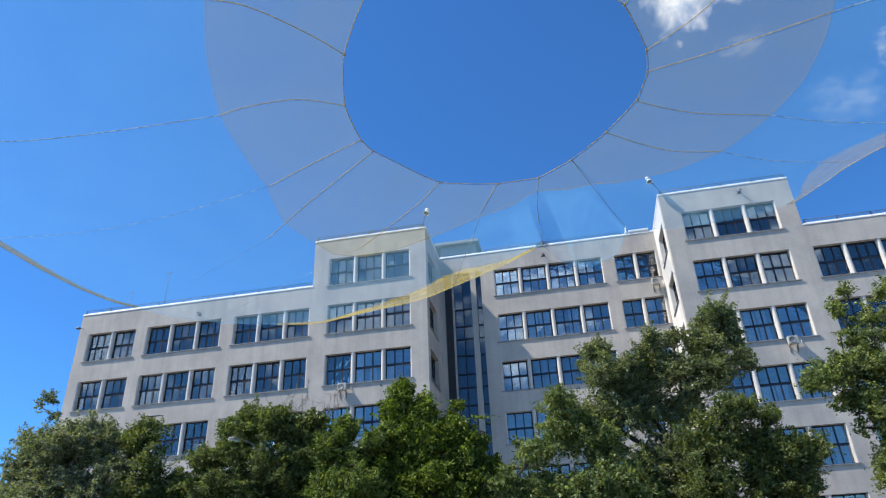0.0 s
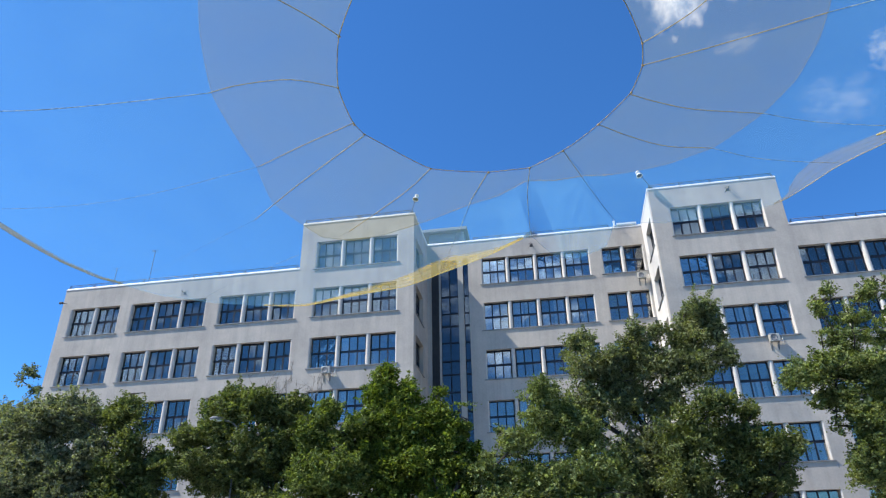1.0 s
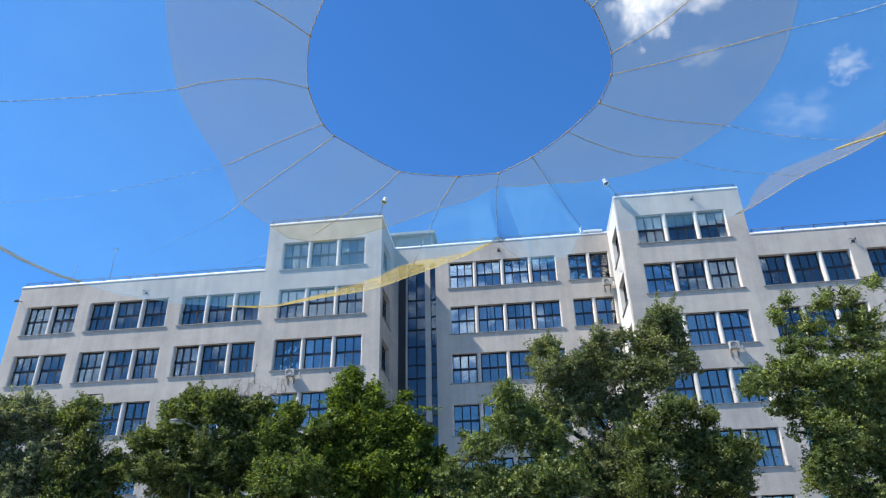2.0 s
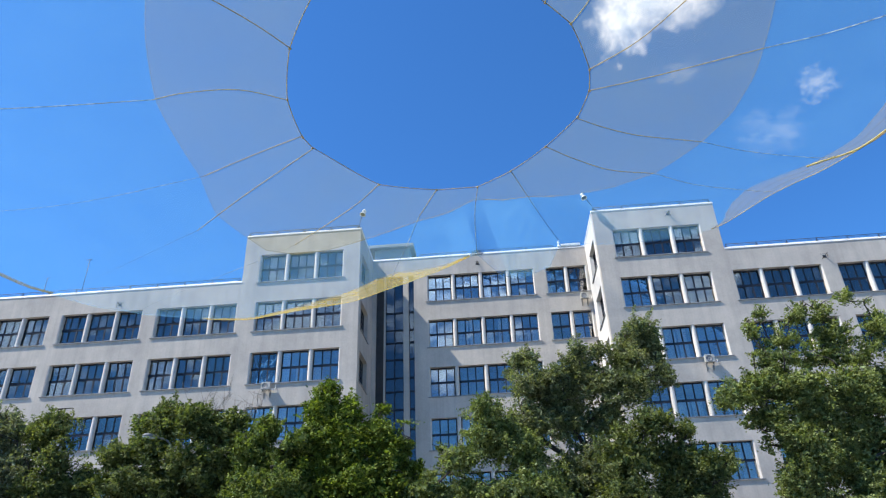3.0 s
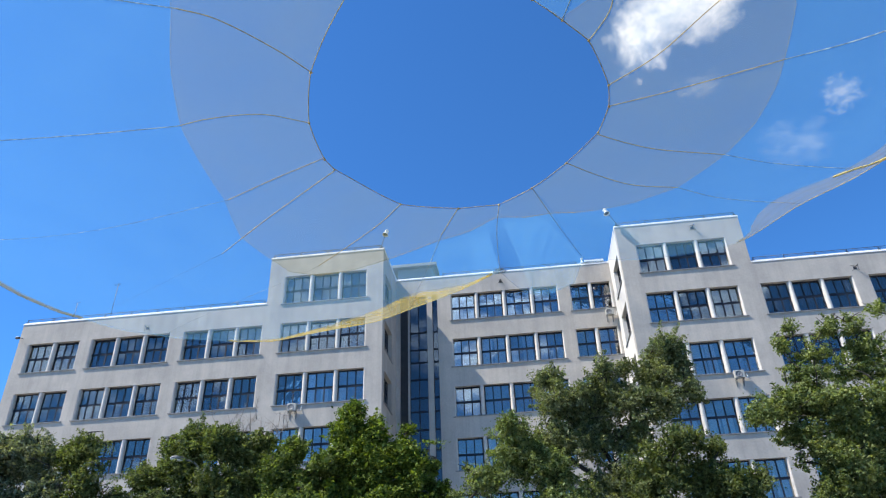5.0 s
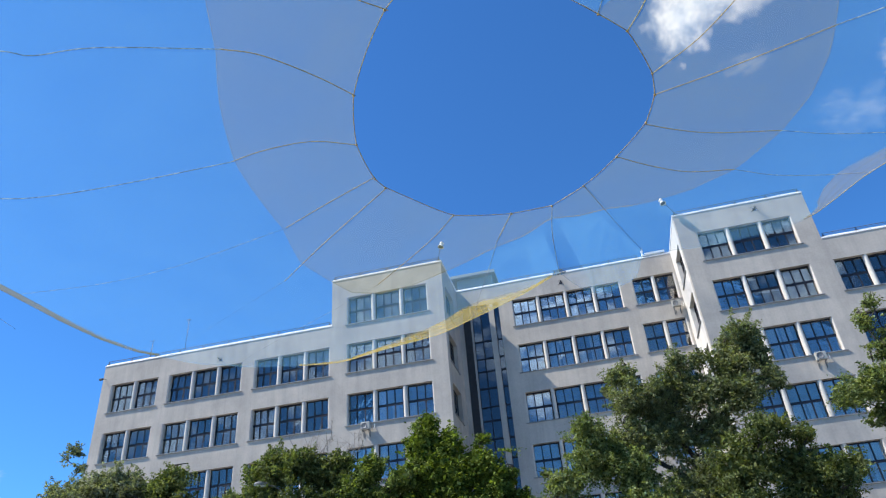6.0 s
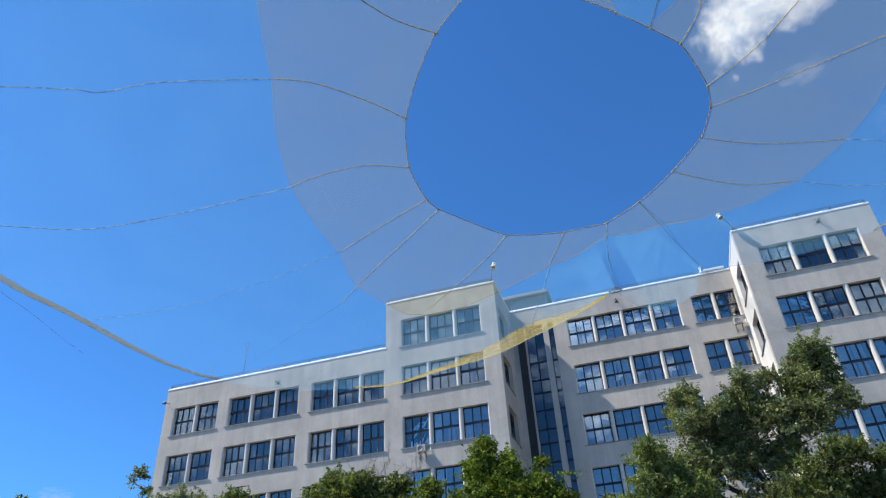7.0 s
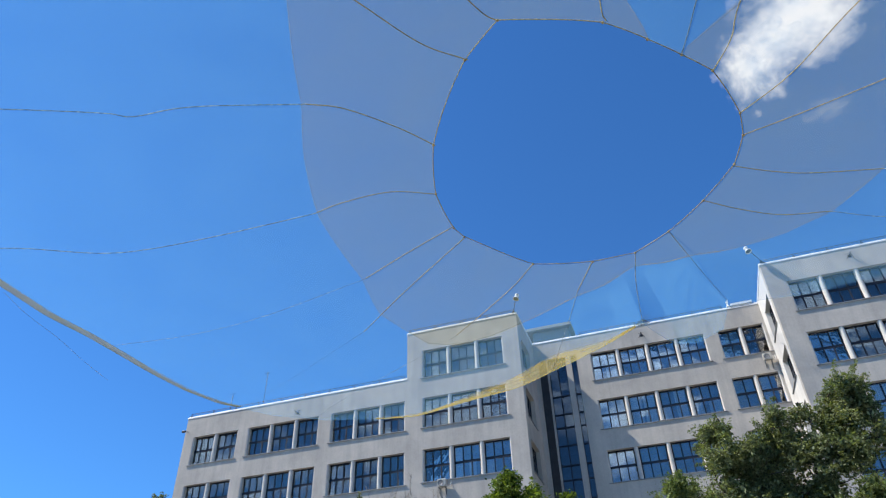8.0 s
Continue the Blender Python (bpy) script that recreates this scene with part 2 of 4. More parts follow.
def units(a, b, n, pier=PIER):
    """n window openings side by side between a and b."""
    w = (b - a - pier * (n - 1)) / n
    return [(a + i * (w + pier), a + i * (w + pier) + w) for i in range(n)]


building = thing("office_building", ((LX0 + RX0) / 2, FRONT, 0), "grey rendered office building with two towers and dark window bands", "building")

FACADES = []          # name, along range, height range, openings, to_world, facing turn about z


def facade(name, u0, u1, z1, groups, first_row, to_world, extra=(), mat=M_WALL):
    holes = []
    for a, b, n in groups:
        holes += [(a, b, c, d) for c, d in rows_of(first_row)]
    part(name, pierced(name, mat, u0, u1, 0.0, z1, holes + list(extra), WALL_T, to_world), building)
    FACADES.append((groups, first_row, to_world))


front_at = lambda u, d, z: (u, FRONT + d, z)
mid_at = lambda u, d, z: (u, MID + d, z)
left_side_at = lambda u, d, z: (LX2 - d, u, z)
right_side_at = lambda u, d, z: (RX2 + d, u, z)

GLASS_STRIP, SLIM_STRIP, DUCT = (-7.44, -6.16), (-5.77, -5.38), (-8.13, -7.56)
STRIP_Z = (3.0, 24.65)
facade("wing_wall", LX0, LX1, WING_TOP, [(-33.16, -29.40, 2), (-28.55, -22.94, 3), (-22.0, -16.52, 3)], 1, front_at)
facade("tower_wall", LX1, LX2, TOWER_TOP, [(-15.30, -9.53, 3)], 0, front_at)
facade("tower_wall", RX2, RX1, TOWER_TOP, [(8.45, 14.17, 3)], 0, front_at)
facade("wing_wall", RX1, RX0, WING_TOP, [(15.45, 20.97, 3), (21.88, 27.45, 3), (28.3, 32.05, 2)], 1, front_at)
facade("court_wall", LX2, RX2, TOWER_TOP, [(-4.39, 3.40, 4), (4.25, 7.18, 2)], 0, mid_at,
       [(*GLASS_STRIP, *STRIP_Z), (*SLIM_STRIP, *STRIP_Z), (*DUCT, 0.5, STRIP_Z[1])])
facade("tower_side_wall", FRONT + WALL_T, MID + WALL_T, TOWER_TOP, [(40.75, 43.25, 2)], 0, left_side_at)
# the sunward side: its extra brightness is painted in by the lighter render
facade("tower_side_wall", FRONT + WALL_T, MID + WALL_T, TOWER_TOP, [(41.0, 43.5, 2)], 0, right_side_at, mat=M_SUNLIT)

# plain walls that close the block
part("end_wall", boxes("end_wall", M_WALL, (LX0, LX0 + WALL_T, FRONT + WALL_T, BACK, 0, WING_TOP)), building)
part("end_wall", boxes("end_wall", M_WALL, (RX0 - WALL_T, RX0, FRONT + WALL_T, BACK, 0, WING_TOP)), building)
part("rear_wall", boxes("rear_wall", M_WALL, (LX0, RX0, BACK, BACK + WALL_T, 0, WING_TOP)), building)
for x, side in ((LX1, 1), (RX1, -1)):
    xa, xb = sorted((x, x + side * WALL_T))
    part("tower_side_wall", boxes("tower_flank", M_WALL, (xa, xb, FRONT + WALL_T, MID + 5, WING_TOP - 0.4, TOWER_TOP)), building)
part("rear_wall", boxes("attic_rear", M_WALL, (LX1, RX1, MID + 5, MID + 5 + WALL_T, WING_TOP - 0.4, TOWER_TOP)), building)

# roofs, floor slabs and inner walls
for a, b, y0, y1, z in ((LX0 + WALL_T, LX1, FRONT + WALL_T, BACK, WING_TOP), (RX1, RX0 - WALL_T, FRONT + WALL_T, BACK, WING_TOP),
                        (LX1 + WALL_T, LX2 - WALL_T, FRONT + WALL_T, MID + 5, TOWER_TOP), (RX2 + WALL_T, RX1 - WALL_T, FRONT + WALL_T, MID + 5, TOWER_TOP),
                        (LX2 - WALL_T, RX2 + WALL_T, MID + WALL_T, MID + 5, TOWER_TOP)):
    part("roof", boxes("roof", M_ROOF, (a, b, y0, y1, z - 0.35, z - 0.08)), building)
for k in range(7):
    z = SILL - PITCH * k - 0.95
    for a, b, y0 in ((LX0 + WALL_T, LX2 - WALL_T, FRONT + WALL_T), (RX2 + WALL_T, RX0 - WALL_T, FRONT + WALL_T), (LX2 - WALL_T, RX2 + WALL_T, MID + WALL_T)):
        if k == 0 and a < -20:
            a = LX1 + WALL_T
        if k == 0 and b > 20:
            b = RX1 - WALL_T
        part("floor_slab", boxes("floor_slab", M_ROOM, (a + 0.01, b - 0.01, y0 + 0.01, min(y0 + 7, MID + 4.9), z - 0.3, z)), building)
for a, b, y in ((LX0 + WALL_T, LX1, FRONT + 5), (RX1, RX0 - WALL_T, FRONT + 5)):
    part("inner_wall", boxes("inner_wall", M_ROOM, (a, b, y, y + 0.2, 0, WING_TOP - 0.4)), building)
for a, b, y in ((LX1 + 0.5, LX2 - WALL_T, FRONT + 4.6), (LX2 - 0.4, RX2 + 0.4, MID + 4.2), (RX2 + WALL_T, RX1 - 0.5, FRONT + 4.6)):
    part("inner_wall", boxes("inner_wall", M_ROOM, (a, b, y, y + 0.2, 0, TOWER_TOP - 0.4)), building)
for x in (-29.0, -22.5, -16.6, 15.6, 21.4, 27.9):
    part("inner_wall", boxes("inner_wall", M_ROOM, (x, x + 0.15, FRONT + WALL_T + 0.02, FRONT + 5, 0, WING_TOP - 0.4)), building)

# copings along the roof edges
OVER = 0.03


def coping(x0, x1, y0, y1, z):
    if x1 - x0 < y1 - y0:
        part("coping", boxes("coping", M_COPING, (x0, x1, y0, y1, z - 0.07, z + 0.13), bevel=0.02), building)
        return
    # sheet metal whose front strip slopes steeply down to the edge
    me = boxes("coping", M_COPING, (x0, x1, y0, y0 + 0.15, z - 0.09, z + 0.10), (x0, x1, y0 + 0.151, y1, z - 0.01, z + 0.13))
    for v in me.vertices:
        if v.co.y < y0 + 0.01 and v.co.z > z:
            v.co.z = z - 0.05
    part("coping", me, building)


coping(LX0 - OVER, LX1 - 0.002, FRONT - OVER, FRONT + WALL_T, WING_TOP)
coping(RX1 + 0.002, RX0 + OVER, FRONT - OVER, FRONT + WALL_T, WING_TOP)
coping(LX1 - OVER, LX2 + OVER, FRONT - OVER, FRONT + WALL_T, TOWER_TOP)
coping(RX2 - OVER, RX1 + OVER, FRONT - OVER, FRONT + WALL_T, TOWER_TOP)
coping(LX2 - WALL_T, LX2 + OVER, FRONT + WALL_T + 0.002, MID - OVER - 0.002, TOWER_TOP)
coping(RX2 - OVER, RX2 + WALL_T, FRONT + WALL_T + 0.002, MID - OVER - 0.002, TOWER_TOP)
coping(LX2 - WALL_T, RX2 + WALL_T, MID - OVER, MID + WALL_T, TOWER_TOP)

# windows
FRAME_MESH, PANE_MESH, SILL_MESH, CURTAIN_MESH = {}, {}, {}, {}
BAR, RAIL_H = 0.075, 0.14


def window_meshes(w, h):
    """Frame, pane, sill of a steel window of three lights over three; local: x along, y inward, z up from the opening's corner."""
    key = (round(w, 2), round(h, 2))
    if key in FRAME_MESH:
        return key
    cols = 3 if w > 1.5 else 2
    mid = h * 0.50
    cw = (w - 0.12) / cols
    lights = []
    for i in range(cols):
        xa, xb = 0.06 + i * cw + (BAR / 2 if i else 0), 0.06 + (i + 1) * cw - (BAR / 2 if i < cols - 1 else 0)
        lights += [(xa, xb, 0.07, mid - RAIL_H / 2), (xa, xb, mid + RAIL_H / 2, h - 0.07)]
    FRAME_MESH[key] = pierced("window_frame", M_FRAME, 0, w, 0, h, lights, 0.075, lambda u, d, z: (u, d, z))
    ph = (h - 0.14 - RAIL_H) / 2
    PANE_MESH[key] = boxes("pane", M_GLASS, (-cw / 2 + BAR / 2, cw / 2 - BAR / 2, -0.003, 0.003, -ph / 2, ph / 2)), cols, cw, ph, mid
    SILL_MESH[key] = boxes("sill", M_SILL, (-PIER / 2 + 0.001, w + PIER / 2 - 0.001, -SET_IN - 0.07, 0.0, -0.05, 0.0))
    V, F, n = [], [], 22
    cwid = w * 0.46
    for i in range(n + 1):
        x = i / n * cwid
        y = 0.04 * math.sin(i * 1.9) + 0.015 * math.sin(i * 0.7)
        V += [(x, y, 0.06), (x, y * 0.6, h - 0.06)]
        if i:
            F.append((2 * i - 2, 2 * i, 2 * i + 1, 2 * i - 1))
    CURTAIN_MESH[key] = mesh_of("curtain", V, F, M_CURTAIN, True)
    return key


rng = random.Random(4)


def window_at(origin, turn, w, h):
    key = window_meshes(w, h)
    m = Matrix.Translation(origin) @ Matrix.Rotation(turn, 4, "Z")
    win = part("window", FRAME_MESH[key], building, m)
    mesh, cols, cw, ph, mid = PANE_MESH[key]
    lean, yaw = rng.gauss(0, 0.9), rng.gauss(0, 1.0)
    for r in (0, 1):
        for c in range(cols):
            x = 0.06 + (c + 0.5) * cw
            z = 0.07 + ph / 2 if r == 0 else mid + RAIL_H / 2 + ph / 2
            tilt = pose(x, 0.035, z, lean + rng.gauss(0, 0.25) + 0.7 * r, 0, yaw + rng.gauss(0, 0.3))
            part("pane", mesh, win, m @ tilt)
    part("sill", SILL_MESH[key], win, m)
    roll = rng.random()
    if roll < 0.80:
        part("curtain", CURTAIN_MESH[key], win, m @ pose(0.03, 0.16, 0) @ Matrix.Diagonal((rng.uniform(0.55, 1.05), 1, rng.choice((1, 1, 0.52)), 1)))
        if roll < 0.55:
            part("curtain", CURTAIN_MESH[key], win, m @ pose(w * 0.52, 0.19, 0) @ Matrix.Diagonal((rng.uniform(0.5, 1.0), 1, rng.choice((1, 1, 0.5)), 1)))


PIER_MESH = {}


def pier_mesh(r, h):
    """A half-round pier; local: x along, y inward, z up."""
    key = (round(r, 3), round(h, 2))
    if key not in PIER_MESH:
        ring_pts = [(-r, 0.08)] + [(-r * math.cos(math.pi * k / 8), -SET_IN + 0.02 + r * (1 - math.sin(math.pi * k / 8))) for k in range(9)] + [(r, 0.08)]
        m = len(ring_pts)
        V = [(x, y, z) for z in (0.0, h) for x, y in ring_pts]
        F = [(k, k + 1, m + k + 1, m + k) for k in range(m - 1)] + [(m - 1, 0, m, 2 * m - 1), tuple(range(m - 1, -1, -1)), tuple(range(m, 2 * m))]
        PIER_MESH[key] = mesh_of("pier", V, F, M_PIER)
    return PIER_MESH[key]


for groups, first, at in FACADES:
    o, along = Vector(at(0, 0, 0)), Vector(at(1, 0, 0))
    inward = Vector(at(0, 1, 0)) - o
    flip = (along - o).cross(inward).z < 0
    for a, b, n in groups:
        for ua, ub in units(a, b, n):
            for c, d in rows_of(first):
                start = Vector(at(ub if flip else ua, SET_IN, c))
                ax = (o - along) if flip else (along - o)
                window_at(start, math.atan2(ax.y, ax.x), ub - ua, d - c)
        # round pale piers between the windows of a group, and slimmer jambs at its ends
        half = {a: 0.07, b: 0.07, **{ub + PIER / 2: PIER / 2 + 0.01 for ua, ub in units(a, b, n)[:-1]}}
        for u, r in half.items() if abs(ax.x) > 0.5 else ():
            for c, d in rows_of(first):
                place = Matrix.Translation(Vector(at(u, SET_IN, c))) @ Matrix.Rotation(math.atan2(ax.y, ax.x), 4, "Z")
                part("pier", pier_mesh(r, d - c), building, place)

# glazed stair strips and the dark duct beside them
for (xa, xb), cols in ((GLASS_STRIP, 2), (SLIM_STRIP, 1)):
    z0, z1 = STRIP_Z
    levels = [z0]
    for k in range(6, -1, -1):
        base = SILL - PITCH * k
        levels += [z for z in (base - 2.98, base - 2.03, base - 0.70) if z0 + 0.3 < z < z1 - 0.3]
    levels.append(z1)
    cw = (xb - xa) / cols
    bars = [(xa + i * cw - 0.035, xa + i * cw + 0.035, 0, 0.1, z0, z1) for i in range(cols + 1)]
    bars += [(xa, xb, -0.01, 0.11, z - 0.05, z + 0.05) for z in levels]
    strip = part("stair_window", boxes("stair_window", M_FRAME, *[(p, q, MID + 0.16 + r, MID + 0.16 + s, t, u) for p, q, r, s, t, u in bars]), building)
    for i in range(cols):
        for lo, hi in zip(levels, levels[1:]):
            me = boxes("pane", M_STAIRGLASS, (-cw / 2 + 0.03, cw / 2 - 0.03, -0.003, 0.003, -(hi - lo) / 2 + 0.05, (hi - lo) / 2 - 0.05))
            part("pane", me, strip, pose(xa + (i + 0.5) * cw, MID + 0.21, (lo + hi) / 2, rng.gauss(0, 0.25), 0, rng.gauss(0, 0.3)))
part("duct_panel", boxes("duct_panel", M_DUCT, (DUCT[0], DUCT[1], MID + 0.25, MID + 0.4, 0.5, STRIP_Z[1])), building)

# roof hut behind the court parapet
part("roof_hut", boxes("roof_hut", M_PENT, (-8.5, -5.75, MID + 1.2, MID + 4.5, TOWER_TOP - 0.1, 27.65)), building)
part("hut_roof", boxes("hut_roof", M_PENT, (-8.95, -5.45, MID + 0.8, MID + 4.9, 27.66, 27.92), bevel=0.03), building)


# ---------------------------------------------------------------- trees
def crown_mesh(name, mat, lobes, base_y, size, rs, thick=1.0, clump=0.36, core=1.0):
    """Small leaves along leafy sprays that reach out of uneven lobes, round a core of larger leaves. lobes: x, y offset, z, radius across, radius up."""
    ends, ways, lens, deep = [], [], [], []
    for x, dy, z, rx, rz in lobes:
        middle, radii = np.array([x, base_y + dy, z]), np.array([rx, rx * 0.9, rz])
        n = max(4, int(thick * 7.5 * (rx * rx + 2 * rx * rz) / (3 * clump * clump)))
        d = rs.normal(size=(n, 3)) + np.array([0, -0.15, 0.15])
        d /= np.linalg.norm(d, axis=1)[:, None]
        bough = np.array([0.96 + 0.5 * noise.noise(Vector(v) * 2.1 + Vector((x, z, dy))) for v in d])
        ends.append(middle + d * (rs.uniform(0.42, 1.1, n) * bough)[:, None] * radii)
        w = d * 0.8 + np.array([0, 0, 0.3]) + rs.normal(size=(n, 3)) * 0.4
        ways.append(w / np.linalg.norm(w, axis=1)[:, None])
        lens.append(np.minimum(clump * 2.6, min(rx, rz) * 1.1) * rs.uniform(0.5, 1.1, n))
        k = int(core * 420 * (rx * rx * rz) ** 0.66)
        c = rs.normal(size=(k, 3))
        c *= (rs.uniform(0, 0.6, k) ** 0.5 / np.linalg.norm(c, axis=1))[:, None] * 0.9
        deep.append(middle + c * radii)
    E, W, L, deep = np.concatenate(ends), np.concatenate(ways), np.concatenate(lens), np.concatenate(deep)
    per = np.maximum(8, (L * 140 * rs.uniform(0.6, 1.4, len(L))).astype(int))
    tips = E
    E, W, L = np.repeat(E, per, axis=0), np.repeat(W, per, axis=0), np.repeat(L, per)
    m = len(E)
    f = rs.uniform(0, 1, m) ** 0.8
    wide = clump * (0.12 + 0.42 * f)
    P = E - W * (f * L)[:, None] + rs.normal(size=(m, 3)) * wide[:, None] * np.array([0.75, 0.75, 0.42])
    up = rs.normal(size=(m, 3)) * 0.5 + W * 0.35 + np.array([0, 0, 0.55])
    P, nrm = np.concatenate([P, deep]), np.concatenate([up, rs.normal(size=deep.shape)])
    s = size * np.concatenate([rs.uniform(0.55, 1.15, m), rs.uniform(1.3, 2.2, len(deep))])
    n = len(P)
    nrm /= np.linalg.norm(nrm, axis=1)[:, None]
    a = np.cross(nrm, rs.normal(size=(n, 3)))
    a /= np.linalg.norm(a, axis=1)[:, None]
    b = np.cross(nrm, a)
    V = np.empty((n, 4, 3))
    V[:, 0] = P - a * s[:, None]
    V[:, 1] = P + b * (s * 0.55)[:, None] + nrm * (s * 0.15)[:, None]
    V[:, 2] = P + a * s[:, None]
    V[:, 3] = P - b * (s * 0.55)[:, None] + nrm * (s * 0.15)[:, None]
    me = bpy.data.meshes.new(name)
    me.vertices.add(4 * n)
    me.vertices.foreach_set("co", V.reshape(-1))
    me.loops.add(4 * n)
    me.loops.foreach_set("vertex_index", np.arange(4 * n, dtype=np.int32))
    me.polygons.add(n)
    me.polygons.foreach_set("loop_start", np.arange(0, 4 * n, 4, dtype=np.int32))
    me.materials.append(mat)
    me.update(calc_edges=True)
    return me, tips


def tree(label, x, y, lobes, mat, size, seed, trunk_r=0.2, clump=0.36, thick=1.0, airy=(), twigs=60):
    """A tapered trunk whose limbs fork from lobe to lobe, with leaf clumps round their ends; airy lobes are thinly leaved."""
    rs = np.random.RandomState(seed)
    t = thing("tree", (x, y, 0), label, "tree", "trees before the building")
    me, C = crown_mesh("crown", mat, lobes, y, size, rs, thick, clump)
    part("crown", me, t)
    if airy:
        me, thin = crown_mesh("outer_spray", mat, airy, y, size, rs, 0.55, clump * 0.8, 0.0)
        part("outer_spray", me, t)
        C = np.concatenate([C, thin])
    every = [*lobes, *airy]
    top = max(l[2] for l in every)
    fork = Vector((x, y, top * 0.36))
    runs = [([Vector((x, y, 0)), Vector((x + 0.05, y, top * 0.18)), fork], [trunk_r * 1.25, trunk_r, trunk_r * 0.85])]
    nodes, ends = [(fork, trunk_r * 0.8)], [fork]
    for lx, dy, lz, rx, rz in sorted(every, key=lambda l: (Vector((l[0], y + l[1], l[2])) - fork).length):
        e = Vector((lx, y + dy, lz))
        near, r0 = min(nodes, key=lambda q: (q[0] - e).length + 1.5 * max(0, q[0].z - e.z + 0.4))
        m = near.lerp(e, 0.5) + Vector(rs.normal(size=3)) * 0.12 * (e - near).length ** 0.5
        line = smooth_line([near, m, e, e + Vector((rs.normal() * 0.2, rs.normal() * 0.2, rz * 0.7))], 4)
        r1 = max(0.022, min(r0 * 0.72, 0.09 * rx + 0.02))
        runs.append((line, [r0 * 0.75 + (r1 - r0 * 0.75) * min(1, i / 8) - max(0, i - 8) / 4 * r1 * 0.7 for i in range(len(line))]))
        nodes.append((e, r1))
        ends += line[4:]
    for i in rs.choice(len(C), min(twigs, len(C)), replace=False):
        c = Vector(C[i])
        near = min(ends, key=lambda p: (p - c).length + max(0, p.z - c.z))
        m = near.lerp(c, 0.55) + Vector(rs.normal(size=3)) * 0.1
        runs.append((smooth_line([near, m, c], 3), [0.026 * (1 - 0.75 * k / 6) for k in range(7)]))
    part("trunk", tubes("trunk", M_BARK, *runs, sides=6), t)
    return t


def bare_twigs(owner, x0, x1, y, z0, z1, count, seed):
    """Leafless shoots that stand out of a crown's top."""
    rs = np.random.RandomState(seed)
    runs = []
    for _ in range(count):
        a = Vector((rs.uniform(x0, x1), y + rs.normal() * 0.3, z0 + rs.uniform(-0.5, 0.3)))
        b = a + Vector((rs.normal() * 0.3, rs.normal() * 0.2, rs.uniform(0.4, 1.0) * (z1 - z0)))
        runs.append((smooth_line([a, a.lerp(b, 0.5) + Vector(rs.normal(size=3)) * 0.07, b], 3), [0.014 - 0.0017 * k for k in range(7)]))
        for _ in range(3):
            c = a.lerp(b, rs.uniform(0.3, 0.9))
            runs.append(([c, c + Vector((rs.normal() * 0.22, rs.normal() * 0.1, rs.uniform(0.08, 0.3)))], [0.008, 0.003]))
    part("bare_twig", tubes("bare_twig", M_TWIG, *runs, sides=4), owner, label="leafless grey twigs")


L_GREY = leafage("grey_green_leaves", (0.075, 0.09, 0.062), (0.245, 0.265, 0.185))
L_OLIVE = leafage("olive_leaves", (0.05, 0.068, 0.025), (0.17, 0.20, 0.08))
L_DUSK = leafage("dull_olive_leaves", (0.075, 0.09, 0.052), (0.24, 0.265, 0.15))
L_MAPLE = leafage("bright_green_leaves", (0.035, 0.06, 0.010), (0.18, 0.235, 0.045))
L_FRESH = leafage("fresh_green_leaves", (0.05, 0.08, 0.022), (0.185, 0.23, 0.07))
L_SOFT = leafage("soft_green_leaves", (0.07, 0.095, 0.036), (0.245, 0.285, 0.12))
tree("grey-green tree with a loose drooping crown", -19.2, 24.0, [
     (-19.1, -0.3, 8.5, 1.94, 1.25), (-18.2, 0.0, 8.7, 1.14, 1.01), (-20.4, -0.1, 8.1, 1.5, 1.37), (-18.8, 0.1, 6.5, 2.61, 1.41), (-21.4, 0.1, 7.3, 1.37, 1.47), (-17.2, -0.3, 7.1, 1.03, 1.41),
     (-19.7, -0.5, 6.2, 2.06, 1.37), (-18.6, 0.3, 5.2, 2.56, 1.12), (-21.1, -0.2, 5.7, 1.58, 1.14)],
     L_GREY, 0.055, 1, 0.2, 0.32, 0.85,
     [
     (-21.0, -0.1, 10.6, 0.52, 0.44), (-21.5, 0.1, 10.3, 0.23, 0.38), (-20.6, -0.0, 9.8, 0.43, 0.37), (-21.8, 0.2, 9.0, 0.71, 0.58)], 90)
tree("olive-green tree with a rounded top", -16.0, 23.7, [
     (-16.0, -0.0, 8.7, 0.74, 0.7), (-16.7, 0.1, 8.4, 0.79, 0.79), (-15.7, -0.2, 7.3, 0.76, 1.06), (-16.2, 0.1, 6.1, 1.38, 1.02), (-15.4, 0.3, 6.2, 1.01, 1.14), (-15.3, 0.0, 5.0, 1.46, 0.86)],
     L_OLIVE, 0.056, 11, 0.16, 0.32, 0.95)
tree("grey-green tree apart from the building's end", -27.4, 24.5, [(-27.6, 0, 9.2, 0.9, 1.4), (-28.6, 0, 7.4, 1.4, 1.8), (-26.9, 0, 6.0, 1.5, 1.8)],
     L_GREY, 0.08, 2, 0.16, 0.34)
